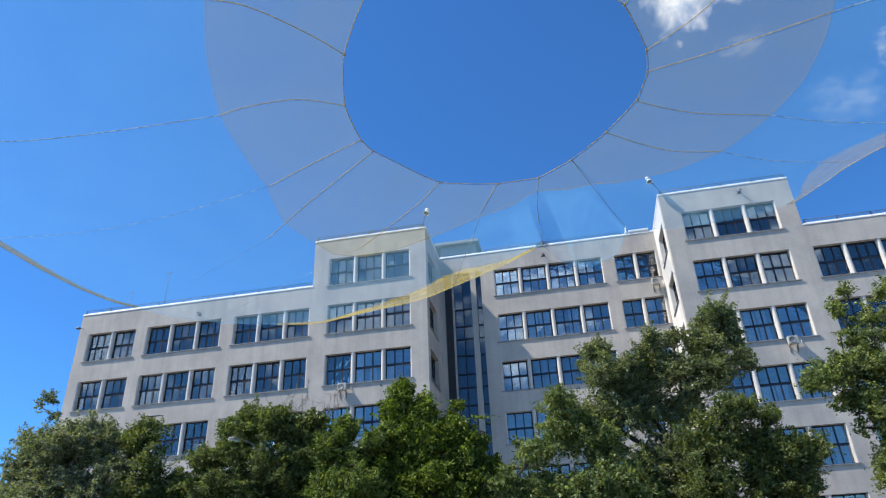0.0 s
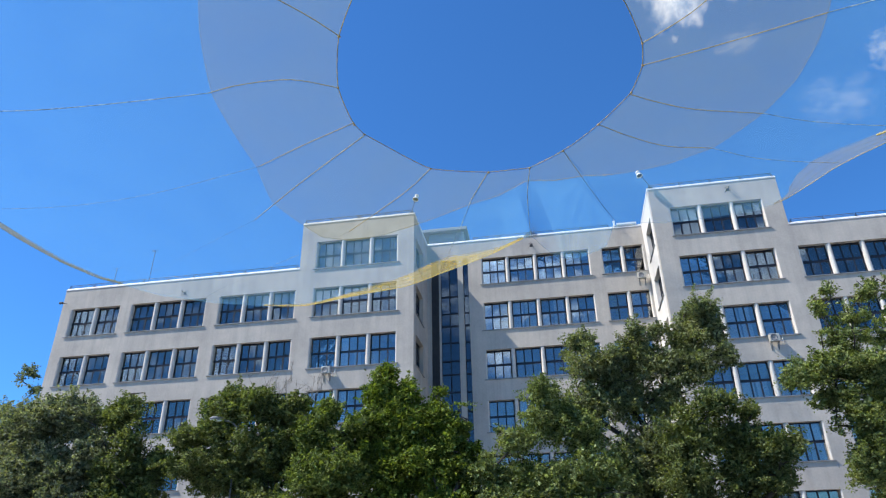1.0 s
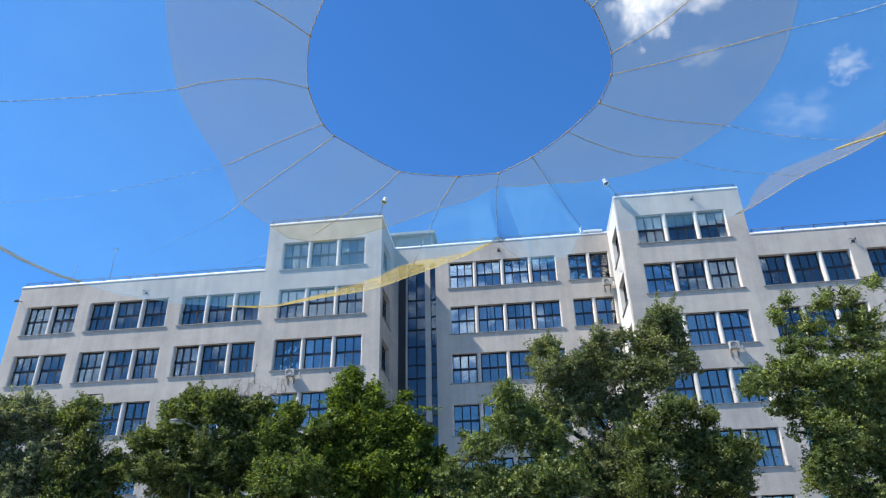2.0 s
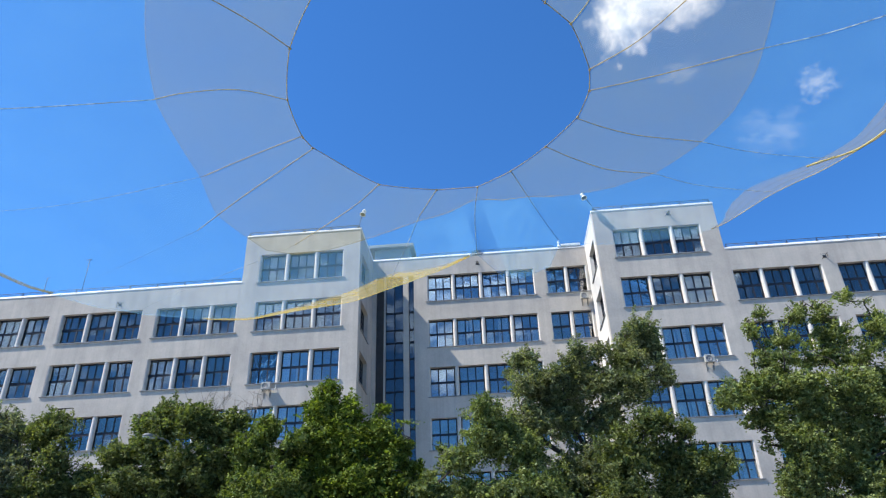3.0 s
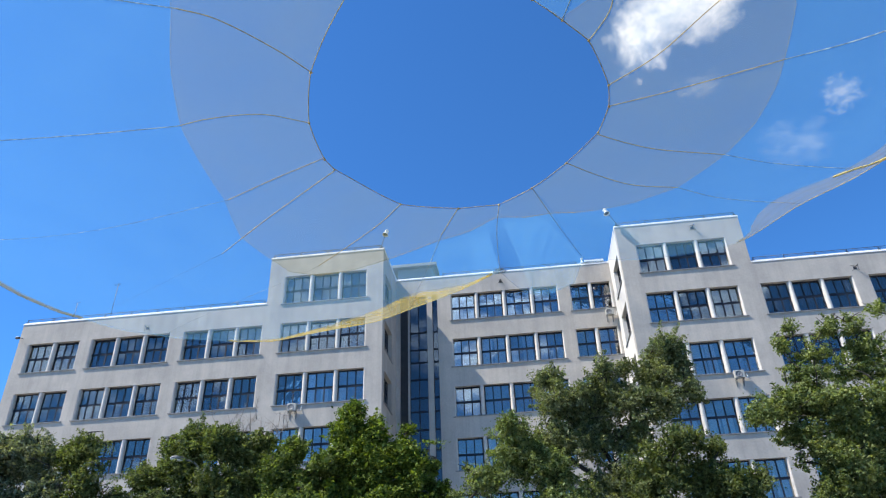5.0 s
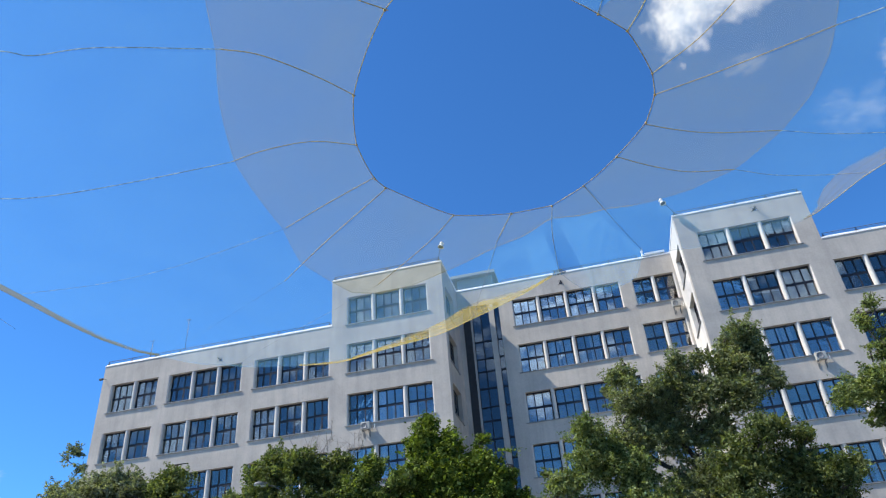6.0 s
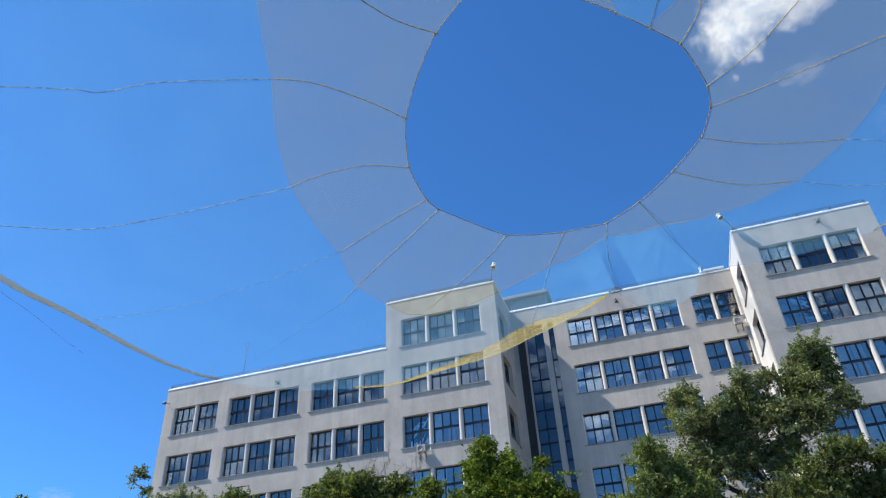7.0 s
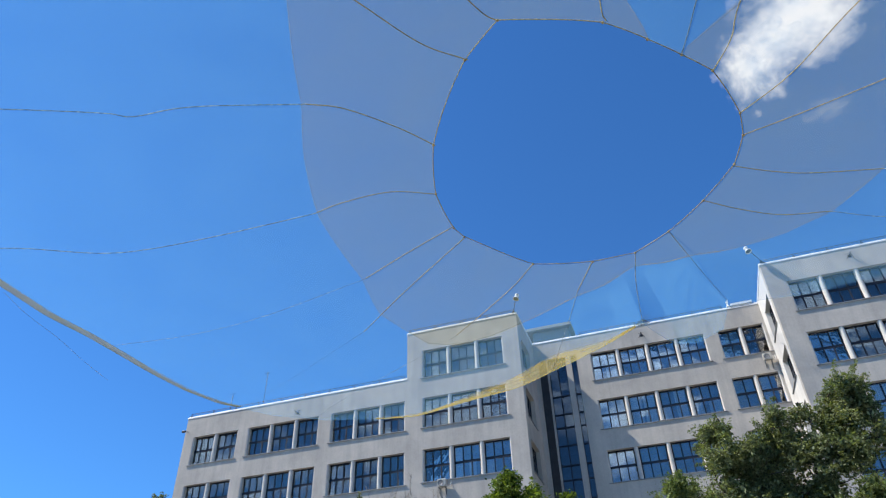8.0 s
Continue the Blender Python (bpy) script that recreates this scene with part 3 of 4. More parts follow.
twiggy = tree("green tree with bare twigs on its top", -11.6, 24.0, [
     (-12.0, 0.2, 8.8, 1.23, 1.0), (-12.7, 0.1, 8.6, 0.72, 0.74), (-10.7, -0.4, 8.5, 1.11, 0.91), (-9.8, 0.2, 8.2, 1.12, 0.92), (-9.4, 0.1, 8.6, 0.7, 0.54), (-12.4, -0.2, 7.7, 1.12, 0.71),
     (-13.4, -0.4, 7.4, 1.12, 0.58), (-14.8, 0.2, 6.7, 0.81, 0.81), (-12.8, -0.0, 6.5, 1.84, 0.68), (-10.8, 0.2, 6.9, 2.07, 1.38), (-9.5, 0.4, 6.5, 1.45, 1.36), (-12.5, 0.2, 6.0, 1.23, 0.67),
     (-11.3, 0.4, 5.8, 1.46, 0.89), (-10.4, -0.1, 4.9, 1.85, 0.95), (-14.8, 0.2, 5.3, 0.87, 0.66)],
     L_OLIVE, 0.06, 3, 0.18, 0.34, 0.95)
bare_twigs(twiggy, -11.2, -8.6, 24.0, 9.0, 9.9, 30, 5)
tree("fresh green young tree", -8.0, 23.4, [
     (-8.1, -0.0, 8.0, 0.76, 0.74), (-8.8, 0.3, 7.4, 0.91, 0.91), (-7.6, 0.3, 6.9, 1.05, 0.85), (-8.1, -0.4, 5.8, 1.34, 1.05), (-6.9, -0.3, 7.4, 0.8, 0.49), (-7.0, -0.3, 5.8, 1.0, 0.94),
     (-8.0, 0.5, 4.8, 1.58, 0.93)],
     L_FRESH, 0.06, 4, 0.13, 0.33)
tree("bright green maple with a dense pointed crown", -5.2, 23.8, [
     (-6.0, -0.0, 9.4, 0.48, 0.64), (-6.2, 0.1, 8.7, 1.01, 0.86), (-5.2, -0.1, 8.5, 0.66, 0.8), (-6.3, 0.0, 7.7, 1.29, 0.87), (-5.2, -0.1, 7.4, 1.1, 1.12), (-4.3, -0.1, 7.8, 0.73, 0.77),
     (-4.0, 0.0, 8.6, 0.37, 0.26), (-3.8, 0.1, 7.0, 1.08, 1.06), (-3.2, 0.1, 7.3, 0.41, 0.29), (-3.0, 0.1, 6.5, 0.53, 0.48), (-5.1, 0.4, 6.1, 1.92, 1.3), (-3.4, 0.3, 5.7, 0.99, 1.06),
     (-6.3, 0.5, 6.4, 1.39, 1.33), (-6.0, 0.2, 4.7, 1.55, 1.03), (-3.8, -0.3, 4.6, 1.48, 0.89)],
     L_MAPLE, 0.064, 5, 0.2, 0.32, 1.1)
tree("tall dull olive tree with an open uneven crown", 3.2, 25.2, [
     (5.7, 0.3, 11.5, 1.08, 0.95), (5.0, 0.4, 10.7, 1.12, 0.97), (6.1, 0.2, 10.7, 0.64, 0.91), (6.3, 0.0, 9.7, 0.63, 0.68), (5.2, 0.2, 9.5, 1.31, 1.12), (3.2, -0.2, 10.8, 0.61, 0.66),
     (3.2, 0.3, 9.9, 1.17, 1.05), (1.2, 0.1, 10.6, 0.87, 0.62), (1.5, -0.2, 9.5, 1.28, 0.88), (0.5, -0.1, 10.1, 0.31, 0.3), (2.6, 0.4, 8.3, 1.26, 1.19), (4.0, 0.5, 8.3, 1.13, 1.06),
     (1.1, -0.4, 8.1, 1.24, 1.04), (3.0, 0.3, 6.5, 1.76, 1.33), (2.6, -0.1, 5.5, 1.7, 1.26), (2.2, -0.3, 9.8, 0.83, 0.64), (4.0, -0.2, 9.5, 0.91, 0.92), (4.0, 0.1, 10.9, 0.47, 0.51),
     (2.3, 0.4, 9.1, 1.17, 0.98)],
     L_DUSK, 0.052, 6, 0.26, 0.32, 0.85,
     twigs=160)
tree("fresh green tree with layered leafy boughs", 0.2, 23.6, [
     (-0.4, -0.3, 8.3, 0.83, 0.72), (-0.2, 0.1, 7.4, 1.26, 1.01), (-1.4, -0.4, 6.6, 0.89, 0.67), (-2.0, 0.1, 7.1, 0.31, 0.24), (-2.5, -0.1, 5.8, 0.77, 0.79), (0.8, 0.4, 6.9, 1.18, 1.08),
     (-1.2, 0.5, 5.5, 1.6, 0.93), (1.0, 0.0, 5.5, 1.64, 1.11), (-1.6, 0.5, 4.5, 1.89, 0.9), (0.7, -0.2, 4.3, 1.78, 0.86), (-0.1, -0.4, 5.3, 1.22, 0.89), (-2.1, 0.1, 5.0, 1.06, 0.7)],
     L_SOFT, 0.055, 8, 0.17, 0.33, 0.9)
tree("olive-green tree with a low broad crown", 5.4, 23.7, [
     (5.1, -0.5, 7.5, 1.04, 0.63), (4.2, -0.3, 6.5, 1.3, 1.13), (6.2, -0.0, 7.3, 0.53, 0.47), (5.7, 0.1, 6.3, 1.29, 1.14), (6.6, -0.3, 6.0, 0.87, 0.83), (7.3, -0.2, 6.1, 0.46, 0.6),
     (6.0, 0.4, 5.2, 1.37, 0.69), (4.0, -0.2, 5.2, 1.37, 0.88), (3.9, 0.5, 4.3, 1.78, 0.87), (5.7, 0.4, 4.4, 1.16, 0.57), (6.6, -0.1, 5.1, 0.86, 0.67)],
     L_OLIVE, 0.056, 9, 0.17, 0.33, 0.95)
tree("light green tree with airy outer branches", 11.4, 23.7, [
     (7.8, -0.3, 8.2, 0.67, 0.7), (8.7, -0.1, 8.5, 0.8, 0.8), (9.6, 0.1, 8.6, 1.09, 0.89), (10.3, -0.5, 8.5, 0.98, 0.65), (10.8, 0.1, 7.7, 1.39, 1.18), (9.1, 0.1, 7.6, 0.93, 0.56),
     (12.0, -0.4, 8.2, 1.17, 1.18), (12.0, 0.1, 6.9, 1.16, 1.19), (9.8, -0.0, 6.4, 0.68, 0.81), (10.8, 0.2, 5.9, 1.09, 0.71), (11.7, -0.1, 5.4, 1.15, 0.96), (9.6, 0.2, 5.2, 0.98, 0.66),
     (13.9, 0.2, 8.1, 1.62, 1.95), (13.2, -0.5, 5.8, 1.69, 1.72), (10.1, -0.4, 6.3, 0.94, 0.91), (11.3, 0.2, 6.4, 1.15, 0.97), (11.0, 0.5, 4.6, 1.74, 0.85), (9.6, -0.2, 7.0, 0.84, 0.74),
     (9.6, -0.0, 5.6, 0.98, 0.78)],
     L_SOFT, 0.055, 7, 0.24, 0.34, 1.2,
     [
     (9.7, -0.0, 11.3, 0.54, 0.45), (9.2, 0.0, 10.6, 0.49, 0.54), (10.9, 0.1, 11.2, 0.76, 0.55), (11.8, 0.1, 11.2, 0.63, 0.55), (12.7, 0.0, 11.7, 0.58, 0.41), (13.4, 0.0, 11.5, 0.27, 0.2),
     (12.0, 0.4, 10.5, 1.07, 0.69), (13.6, 0.0, 10.5, 0.87, 0.92), (10.1, -0.1, 10.2, 0.83, 0.53), (8.8, 0.1, 6.7, 0.29, 0.55), (14.8, -0.3, 10.1, 1.05, 1.41), (9.9, -0.2, 9.5, 0.99, 0.47),
     (11.6, 0.5, 9.7, 1.1, 0.57), (12.5, 0.0, 9.5, 0.9, 0.74), (9.4, 0.0, 9.7, 0.57, 0.57)], 150)

# ---------------------------------------------------------------- the hanging net
CX, CY, NZ = -1.14, 14.2, 14.45


def at_polar(deg, r, dz=0.0):
    a = radians(deg)
    return Vector((CX + r * math.cos(a), CY + r * math.sin(a), NZ + dz))


INNER = [(6, 4.3), (21, 4.35), (42, 4.3), (62, 4.5), (78, 4.9), (94, 4.75), (118, 4.63), (152.5, 4.33), (160, 4.25), (183, 3.98), (211, 3.95), (247.3, 4.66), (261, 5.14), (288, 4.37), (303.3, 4.07), (317, 4.01), (330.6, 4.12), (354.8, 4.22)]
BAND = [(2, 8.7), (12, 8.7), (22, 8.6), (35, 8.3), (44, 7.7), (58, 6.6), (63, 6.2), (72, 6.0), (81, 5.6), (91, 6.2), (100, 6.7), (108, 7.6), (115, 8.6), (120, 9.5), (126, 10.4), (132, 10.7), (138, 10.2), (147, 9.6), (159, 8.2),
        (172, 7.7), (185, 7.5), (203, 7.3), (217, 7.4), (236, 8.6), (260, 9.2), (278, 9.0), (284, 7.4), (292, 5.0), (302, 4.2), (304, 4.05), (316, 4.05), (318, 6.0), (322, 8.6), (344, 8.7)]
RIM = [(6, 14.3), (14, 14.05), (16, 14.0), (18, 13.8), (22, 13.5), (31, 12.95), (41, 13.0), (46, 12.7), (51, 11.9), (61, 10.5), (67, 10.1), (71, 11.4), (77, 11.9), (81, 11.5), (85, 9.2), (93, 10.3), (100, 11.5), (110, 13.7), (117, 15.0), (125, 17.0), (130, 18.1),
       (138, 19.35), (144, 19.7), (149, 19.87), (151.5, 20.1), (156.4, 19.95), (163, 19.38), (168, 19.02), (171.5, 18.82), (177.5, 18.97), (184, 18.9), (210, 18.0), (240, 17.0), (270, 15.5), (300, 14.5), (335, 13.8)]


def ring(table, deg):
    """Radius at an angle: the rope runs nearly straight from knot to knot."""
    deg %= 360
    ks = [(table[-1][0] - 360, table[-1][1]), *table, (table[0][0] + 360, table[0][1])]
    for (a, ra), (b, rb) in zip(ks, ks[1:]):
        if a <= deg <= b:
            f = (deg - a) / (b - a)
            chord = math.sin(radians(b - a)) / (math.sin(radians(b - deg)) / ra + math.sin(radians(deg - a)) / rb)
            return 0.3 * (ra + (rb - ra) * f) + 0.7 * chord
    return table[0][1]


def wave(deg, r):
    return 0.12 * noise.noise(Vector((math.cos(radians(deg)) * r * 0.35, math.sin(radians(deg)) * r * 0.35, 3.1)))


EYE_LEVEL = Vector((0, 0, 1.6))


def lifted(p, deg, f):
    """The skirt climbs along the long rope, whose corner is made fast on the roof, and a little to the gathered point."""
    up = 0.94 * max(0, 1 - abs(deg % 360 - 66.5) / 13) ** 1.3 + 0.12 * max(0, 1 - abs(deg % 360 - 85) / 6)
    return EYE_LEVEL + (p - EYE_LEVEL) * (1 + up * f)


def sheet(name, mat, inner, outer, steps=10, d0=0.0, d1=360.0, count=360, dz=0.0, climb=False):
    V, F = [], []
    for i in range(count + 1):
        deg = d0 + (d1 - d0) * i / count
        a, b = inner(deg), outer(deg)
        for k in range(steps + 1):
            r = a + (b - a) * k / steps
            p = at_polar(deg, r, wave(deg, r) + dz)
            V.append(lifted(p, deg, k / steps) if climb else p)
    w = steps + 1
    for i in range(count):
        for k in range(steps):
            F.append((i * w + k, (i + 1) * w + k, (i + 1) * w + k + 1, i * w + k + 1))
    return mesh_of(name, V, F, mat, True)


net = thing("net_canopy", (CX, CY, NZ), "sheer tan and pale blue net ring hung on ropes", "net sculpture")
part("net_ring", sheet("net_ring", M_NET, lambda d: ring(INNER, d), lambda d: ring(BAND, d)), net, label="sheer tan net ring")
part("net_skirt", sheet("net_skirt", M_FILM, lambda d: ring(BAND, d), lambda d: ring(RIM, d), 14, 102, 412, 310), net, label="almost clear pale blue net")
part("net_skirt", sheet("net_skirt", M_FOLDS, lambda d: ring(BAND, d), lambda d: ring(RIM, d), 20, 52, 102, 150, 0.0, True), net, label="pale cyan net drawn into folds")
HEM = [(0, 2.0), (6, 1.4), (13, 0.85), (18, 0.60), (23, 0.75), (27, 0.95), (31, 1.05), (35, 0.85), (38, 0.5), (42, 0.05), (86, 0.1), (93, 0.3), (98, 0.75), (103, 1.35), (108, 1.55), (112, 1.2), (117, 0.8), (124, 0.28), (130, 0.14), (142, 0.12), (150, 0.2), (160, 0.30), (175, 0.32), (200, 0.3), (359, 2.0)]
for mat, d0, d1, label in ((M_TAN, 0, 42, "tan net hem"), (M_YELLOW, 87, 131, "yellow net hem"), (M_FILM, 131, 149, "pale blue net hem"), (M_DULL, 149, 205, "faded tan net hem")):
    part("net_hem", sheet("net_hem", mat, lambda d: ring(RIM, d) - ring(HEM, d), lambda d: ring(RIM, d), 4, d0, d1, 90, 0.02), net, label=label)
    if mat is M_FILM:
        continue
    rope_line = [(d0 + (d1 - d0) * i / 24, ring(RIM, d0 + (d1 - d0) * i / 24)) for i in range(25)]
    line = smooth_line([at_polar(d, q, wave(d, q) + 0.03) for d, q in rope_line], 2)
    part("hem_rope", tubes("hem_rope", {M_TAN: M_ROPE, M_YELLOW: M_GOLD}.get(mat, mat), (line, 0.014), sides=6), net)
    inner_line = [at_polar(d, q - ring(HEM, d), wave(d, q) + 0.03) for d, q in rope_line]
    part("hem_thread", tubes("hem_thread", mat, (inner_line, 0.010), sides=5), net)
    for f in (0.3, 0.62):
        strand = [at_polar(d, q - f * ring(HEM, d), wave(d, q) + 0.035 + 0.02 * math.sin(d)) for d, q in rope_line]
        part("hem_thread", tubes("hem_thread", mat, (strand, 0.009), sides=5), net)

# the puckered corner where the skirt is gathered to one point
tip = lifted(at_polar(85, 9.25, 0.0), 85, 1.0)
V, F = [tuple(tip + Vector((0, 0, 0.16)))], []
for i in range(15):
    w = radians(-75 + 150 * i / 14)
    q = tip + Vector((0.34 * math.sin(w), 0.26 * math.cos(w) - 0.05, -0.05 + 0.05 * (i % 2)))
    V.append(tuple(q))
    if i:
        F.append((0, i, i + 1))
part("net_gather", mesh_of("net_gather", V, F, M_GATHER), net, label="dark gathered net corner")
for i in range(4):
    q = tip + Vector((0.10 + 0.10 * i, -0.9 + 0.12 * i, 0.02))
    part("crease", tubes("crease", M_DARKCORD, (smooth_line([tip, tip.lerp(q, 0.5) + Vector((0.03, 0, -0.03)), q], 3), [0.008 - 0.001 * k for k in range(7)]), sides=5), net)


def rope(points, r, mat, name="rope", steps=5):
    line = smooth_line([at_polar(d, q, wave(d, q) + 0.03) for d, q in points], steps)
    part(name, tubes(name, mat, (line, r), sides=6), net)


rope([(d, ring(INNER, d)) for d in range(0, 361, 3)], 0.012, M_ROPE, "ring_rope", 1)
part("net_hem", sheet("net_hem", M_YELLOW, lambda d: ring(RIM, d) - 0.22 + 0.012 * max(0, d - 4), lambda d: ring(RIM, d), 2, 0, 19, 30, 0.03), net, label="yellow net hem")
rope([(23, 12.75), (21, 13.1), (19, 13.6), (17, 13.85), (14, 13.98), (10, 14.1), (0, 14.3)], 0.032, M_GOLD, "hem_rope", 4)
rope([(d, ring(BAND, d)) for d in range(56, 118, 2)], 0.007, M_YELLOW, "band_rope", 1)
part("hem_rope", tubes("hem_rope", M_FOLDS, ([lifted(at_polar(d, ring(RIM, d), wave(d, ring(RIM, d))), d, 1.0) for d in range(52, 87)], 0.014), sides=6), net)
rope([(d, ring(BAND, d)) for d in range(0, 361, 4)], 0.006, M_TAN, "band_rope", 1)
RUNS = [
    ([(248, 4.6), (243, 5.7), (242, 7.4), (241, 9.0), (240, 14)], M_ROPE),
    ([(211, 3.9), (216, 5.0), (218, 6.4), (217, 7.3)], M_ROPE),
    ([(217, 7.3), (212, 10.0), (209, 11.4), (209, 12.1), (208, 14.5), (207, 18)], M_CORD),
    ([(183, 4.0), (188, 5.2), (187, 6.6), (185, 7.6)], M_ROPE),
    ([(185, 7.6), (184, 10.5), (184, 13.1), (185, 14.8), (188, 17.0), (189, 18.7)], M_CORD),
    ([(161, 4.2), (160, 6.2), (159, 8.1)], M_ROPE),
    ([(152, 4.3), (148, 7.8), (146, 11.0)], M_ROPE),
    ([(118, 4.6), (121, 6.0), (125, 7.8), (128, 9.7)], M_ROPE),
    ([(94, 4.7), (100, 6.4)], M_ROPE),
    ([(100, 6.4), (102, 8.1), (104, 10.4), (105, 12.5)], M_CORD),
    
    ([(42, 4.3), (41, 5.5), (39, 6.9), (35, 8.3)], M_ROPE),
    ([(35, 8.3), (34, 9.9), (32, 11.5), (30, 12.9)], M_CORD),
    ([(22, 4.35), (24, 5.4), (24, 6.6), (22, 8.6)], M_ROPE),
    ([(22, 8.6), (22, 10.3), (21, 12.6), (20, 13.3)], M_CORD),
    ([(6, 4.3), (1, 6.0), (356, 8.7)], M_ROPE),
    ([(356, 8.7), (355, 10.1), (353, 11.5), (351, 13.5)], M_CORD),
    ([(355, 4.2), (347, 5.5), (338, 7.0), (333, 8.6)], M_ROPE),
    ([(331, 4.1), (325, 4.9), (318, 5.7), (309, 8.6)], M_ROPE),
    ([(317, 4.0), (313, 4.6), (309.3, 5.29), (300, 8.6)], M_DARKCORD),
    ([(289, 4.4), (286, 5.0), (280, 9.0)], M_ROPE),
    ([(261, 5.1), (258, 5.8), (254, 9.1)], M_ROPE),
]
for pts, mat in RUNS:
    rope(pts, 0.0125 if mat is M_ROPE else 0.012 if pts[0][0] > 180 else 0.009, mat)
for pts in ([(159, 8.1), (162, 12.5), (165, 15.8), (169, 18.8)], [(182, 19.1), (178, 19.5), (173, 19.9), (168, 20.6), (164, 21.3)], [(128, 9.7), (130, 10.9), (133, 12.5), (138, 17.1), (139, 19.3)]):
    rope(pts, 0.005, M_CORD)

part("rope", tubes("rope", M_CORD, (smooth_line([at_polar(78, 4.9, 0.03), at_polar(83, 6.9, 0.2), tip], 6), 0.011)), net)
# a thin stay from the net down to the wing's roof edge
part("rope", tubes("rope", M_DARKCORD, (smooth_line([at_polar(146, 11.0, 0.03), at_polar(146, 11.0).lerp(Vector((-28.92, 40.1, 22.88)), 0.5) - Vector((0, 0, 0.05)), Vector((-28.92, 40.1, 22.88))], 6), 0.004), sides=5), net)
# the rope that runs to the roof, and cable hooks on the walls
STUB = Vector((5.45, 44.35, 26.5))
part("rope", tubes("rope", M_DARKCORD, (smooth_line([at_polar(62, 4.5, 0.05), at_polar(62, 4.5, 0.05).lerp(STUB, 0.5) - Vector((0, 0, 0.12)), STUB], 6), 0.013)), net)
HOOKS = [(-0.64, MID, 25.25), (12.29, FRONT, 25.46), (21.29, FRONT, 21.53), (-24.65, FRONT, 21.5)]
for x, y, z in HOOKS:
    tip = Vector((x, y - 0.45, z + 0.02))
    h = thing("wall_hook", (x, y, z), "dark steel cable hook with stays fixed to the rendered wall", "hook", "wall hooks")
    part("arm", tubes("arm", M_RAIL, ([(x, y + 0.03, z), tip], 0.022), sides=8), h)
    part("wall_plate", boxes("wall_plate", M_RAIL, (x - 0.1, x + 0.1, y - 0.012, y + 0.01, z - 0.1, z + 0.1), bevel=0.004), h)
    for dx, dz in ((-0.2, -0.16), (0.2, -0.16), (-0.2, 0.18), (0.2, 0.18)):
        part("stay", tubes("stay", M_RAIL, ([(x + dx, y, z + dz), (x, y - 0.36, z + 0.01)], 0.012), sides=6), h)


# knots where the ropes meet the inner ring
for deg, r in INNER:
    c = at_polar(deg, r, wave(deg, r) + 0.02)
    b = bmesh.new()
    bmesh.ops.create_icosphere(b, subdivisions=1, radius=0.04)
    for v in b.verts:
        v.co *= 1 + 0.3 * noise.noise(v.co * 30 + Vector((deg, 0, 0)))
    part("knot", b, net, Matrix.Translation(c), mat=M_ROPE)


# ---------------------------------------------------------------- things on the building
def railing(points, z):
    """A low roof-edge rail on short posts, through the corner points given."""
    P = [Vector((x, y, z)) for x, y in points]
    t = thing("roof_railing", P[0], "low dark steel railing along the roof edge", "railing", "roof railings")
    up = Vector((0, 0, 0.20))
    part("top_rail", tubes("top_rail", M_RAIL, ([p + up for p in P], 0.018), sides=6), t)
    part("low_rail", tubes("low_rail", M_RAIL, ([p + up * 0.55 for p in P], 0.010), sides=6), t)
    post = boxes("post", M_RAIL, (-0.02, 0.02, -0.02, 0.02, 0, 0.21), (-0.07, 0.07, -0.05, 0.05, 0, 0.03))
    for a, b in zip(P, P[1:]):
        n = max(1, round((b - a).length / 2.0))
        for i in range(n + (b is P[-1])):
            part("post", post, t, Matrix.Translation(a.lerp(b, i / n)))


C13 = 0.13
railing([(LX0 + 0.15, FRONT + 0.12), (LX1 - 0.2, FRONT + 0.12)], WING_TOP + C13)
railing([(RX1 + 0.2, FRONT + 0.12), (RX0 - 0.2, FRONT + 0.12)], WING_TOP + C13)
railing([(LX1 + 0.15, FRONT + 0.12), (LX2 - 0.15, FRONT + 0.12), (LX2 - 0.15, MID - 0.3)], TOWER_TOP + C13)
railing([(RX2 + 0.15, MID - 0.3), (RX2 + 0.15, FRONT + 0.12), (RX1 - 0.15, FRONT + 0.12)], TOWER_TOP + C13)
railing([(-4.9, MID + 0.15), (5.0, MID + 0.15)], TOWER_TOP + C13)


def floodlight(foot, head, turn):
    """A bell-shaped lamp on a leaning pole at a tower's corner."""
    foot, head = Vector(foot), Vector(head)
    t = thing("roof_floodlight", foot, "white bell-shaped floodlight on a thin leaning pole", "floodlight", "tower floodlights")
    part("pole", tubes("pole", M_RAIL, (smooth_line([foot, foot.lerp(head, 0.55) + Vector((0, 0, 0.08)), head], 5), 0.022)), t)
    part("foot_plate", boxes("foot_plate", M_RAIL, (foot.x - 0.09, foot.x + 0.09, foot.y - 0.09, foot.y + 0.09, foot.z - 0.005, foot.z + 0.03)), t)
    m = Matrix.Translation(head) @ pose(0, 0, 0, -12, turn, 0)
    bell = part("bell", lathe("bell", M_WHITE, [(0.02, 0.24), (0.11, 0.23), (0.15, 0.17), (0.13, 0.10), (0.085, 0.04), (0.09, 0.0), (0.15, -0.06), (0.20, -0.14), (0.215, -0.20), (0.20, -0.205), (0.17, -0.15), (0.05, -0.06)]), t, m)
    part("lens", lathe("lens", M_BLACK, [(0.17, -0.165), (0.12, -0.18), (0.01, -0.185)]), bell, m)


floodlight((-8.62, 40.15, TOWER_TOP + C13), (-8.17, 39.55, 27.07), 14)
floodlight((7.62, 40.15, TOWER_TOP + C13), (6.86, 39.55, 27.08), -14)


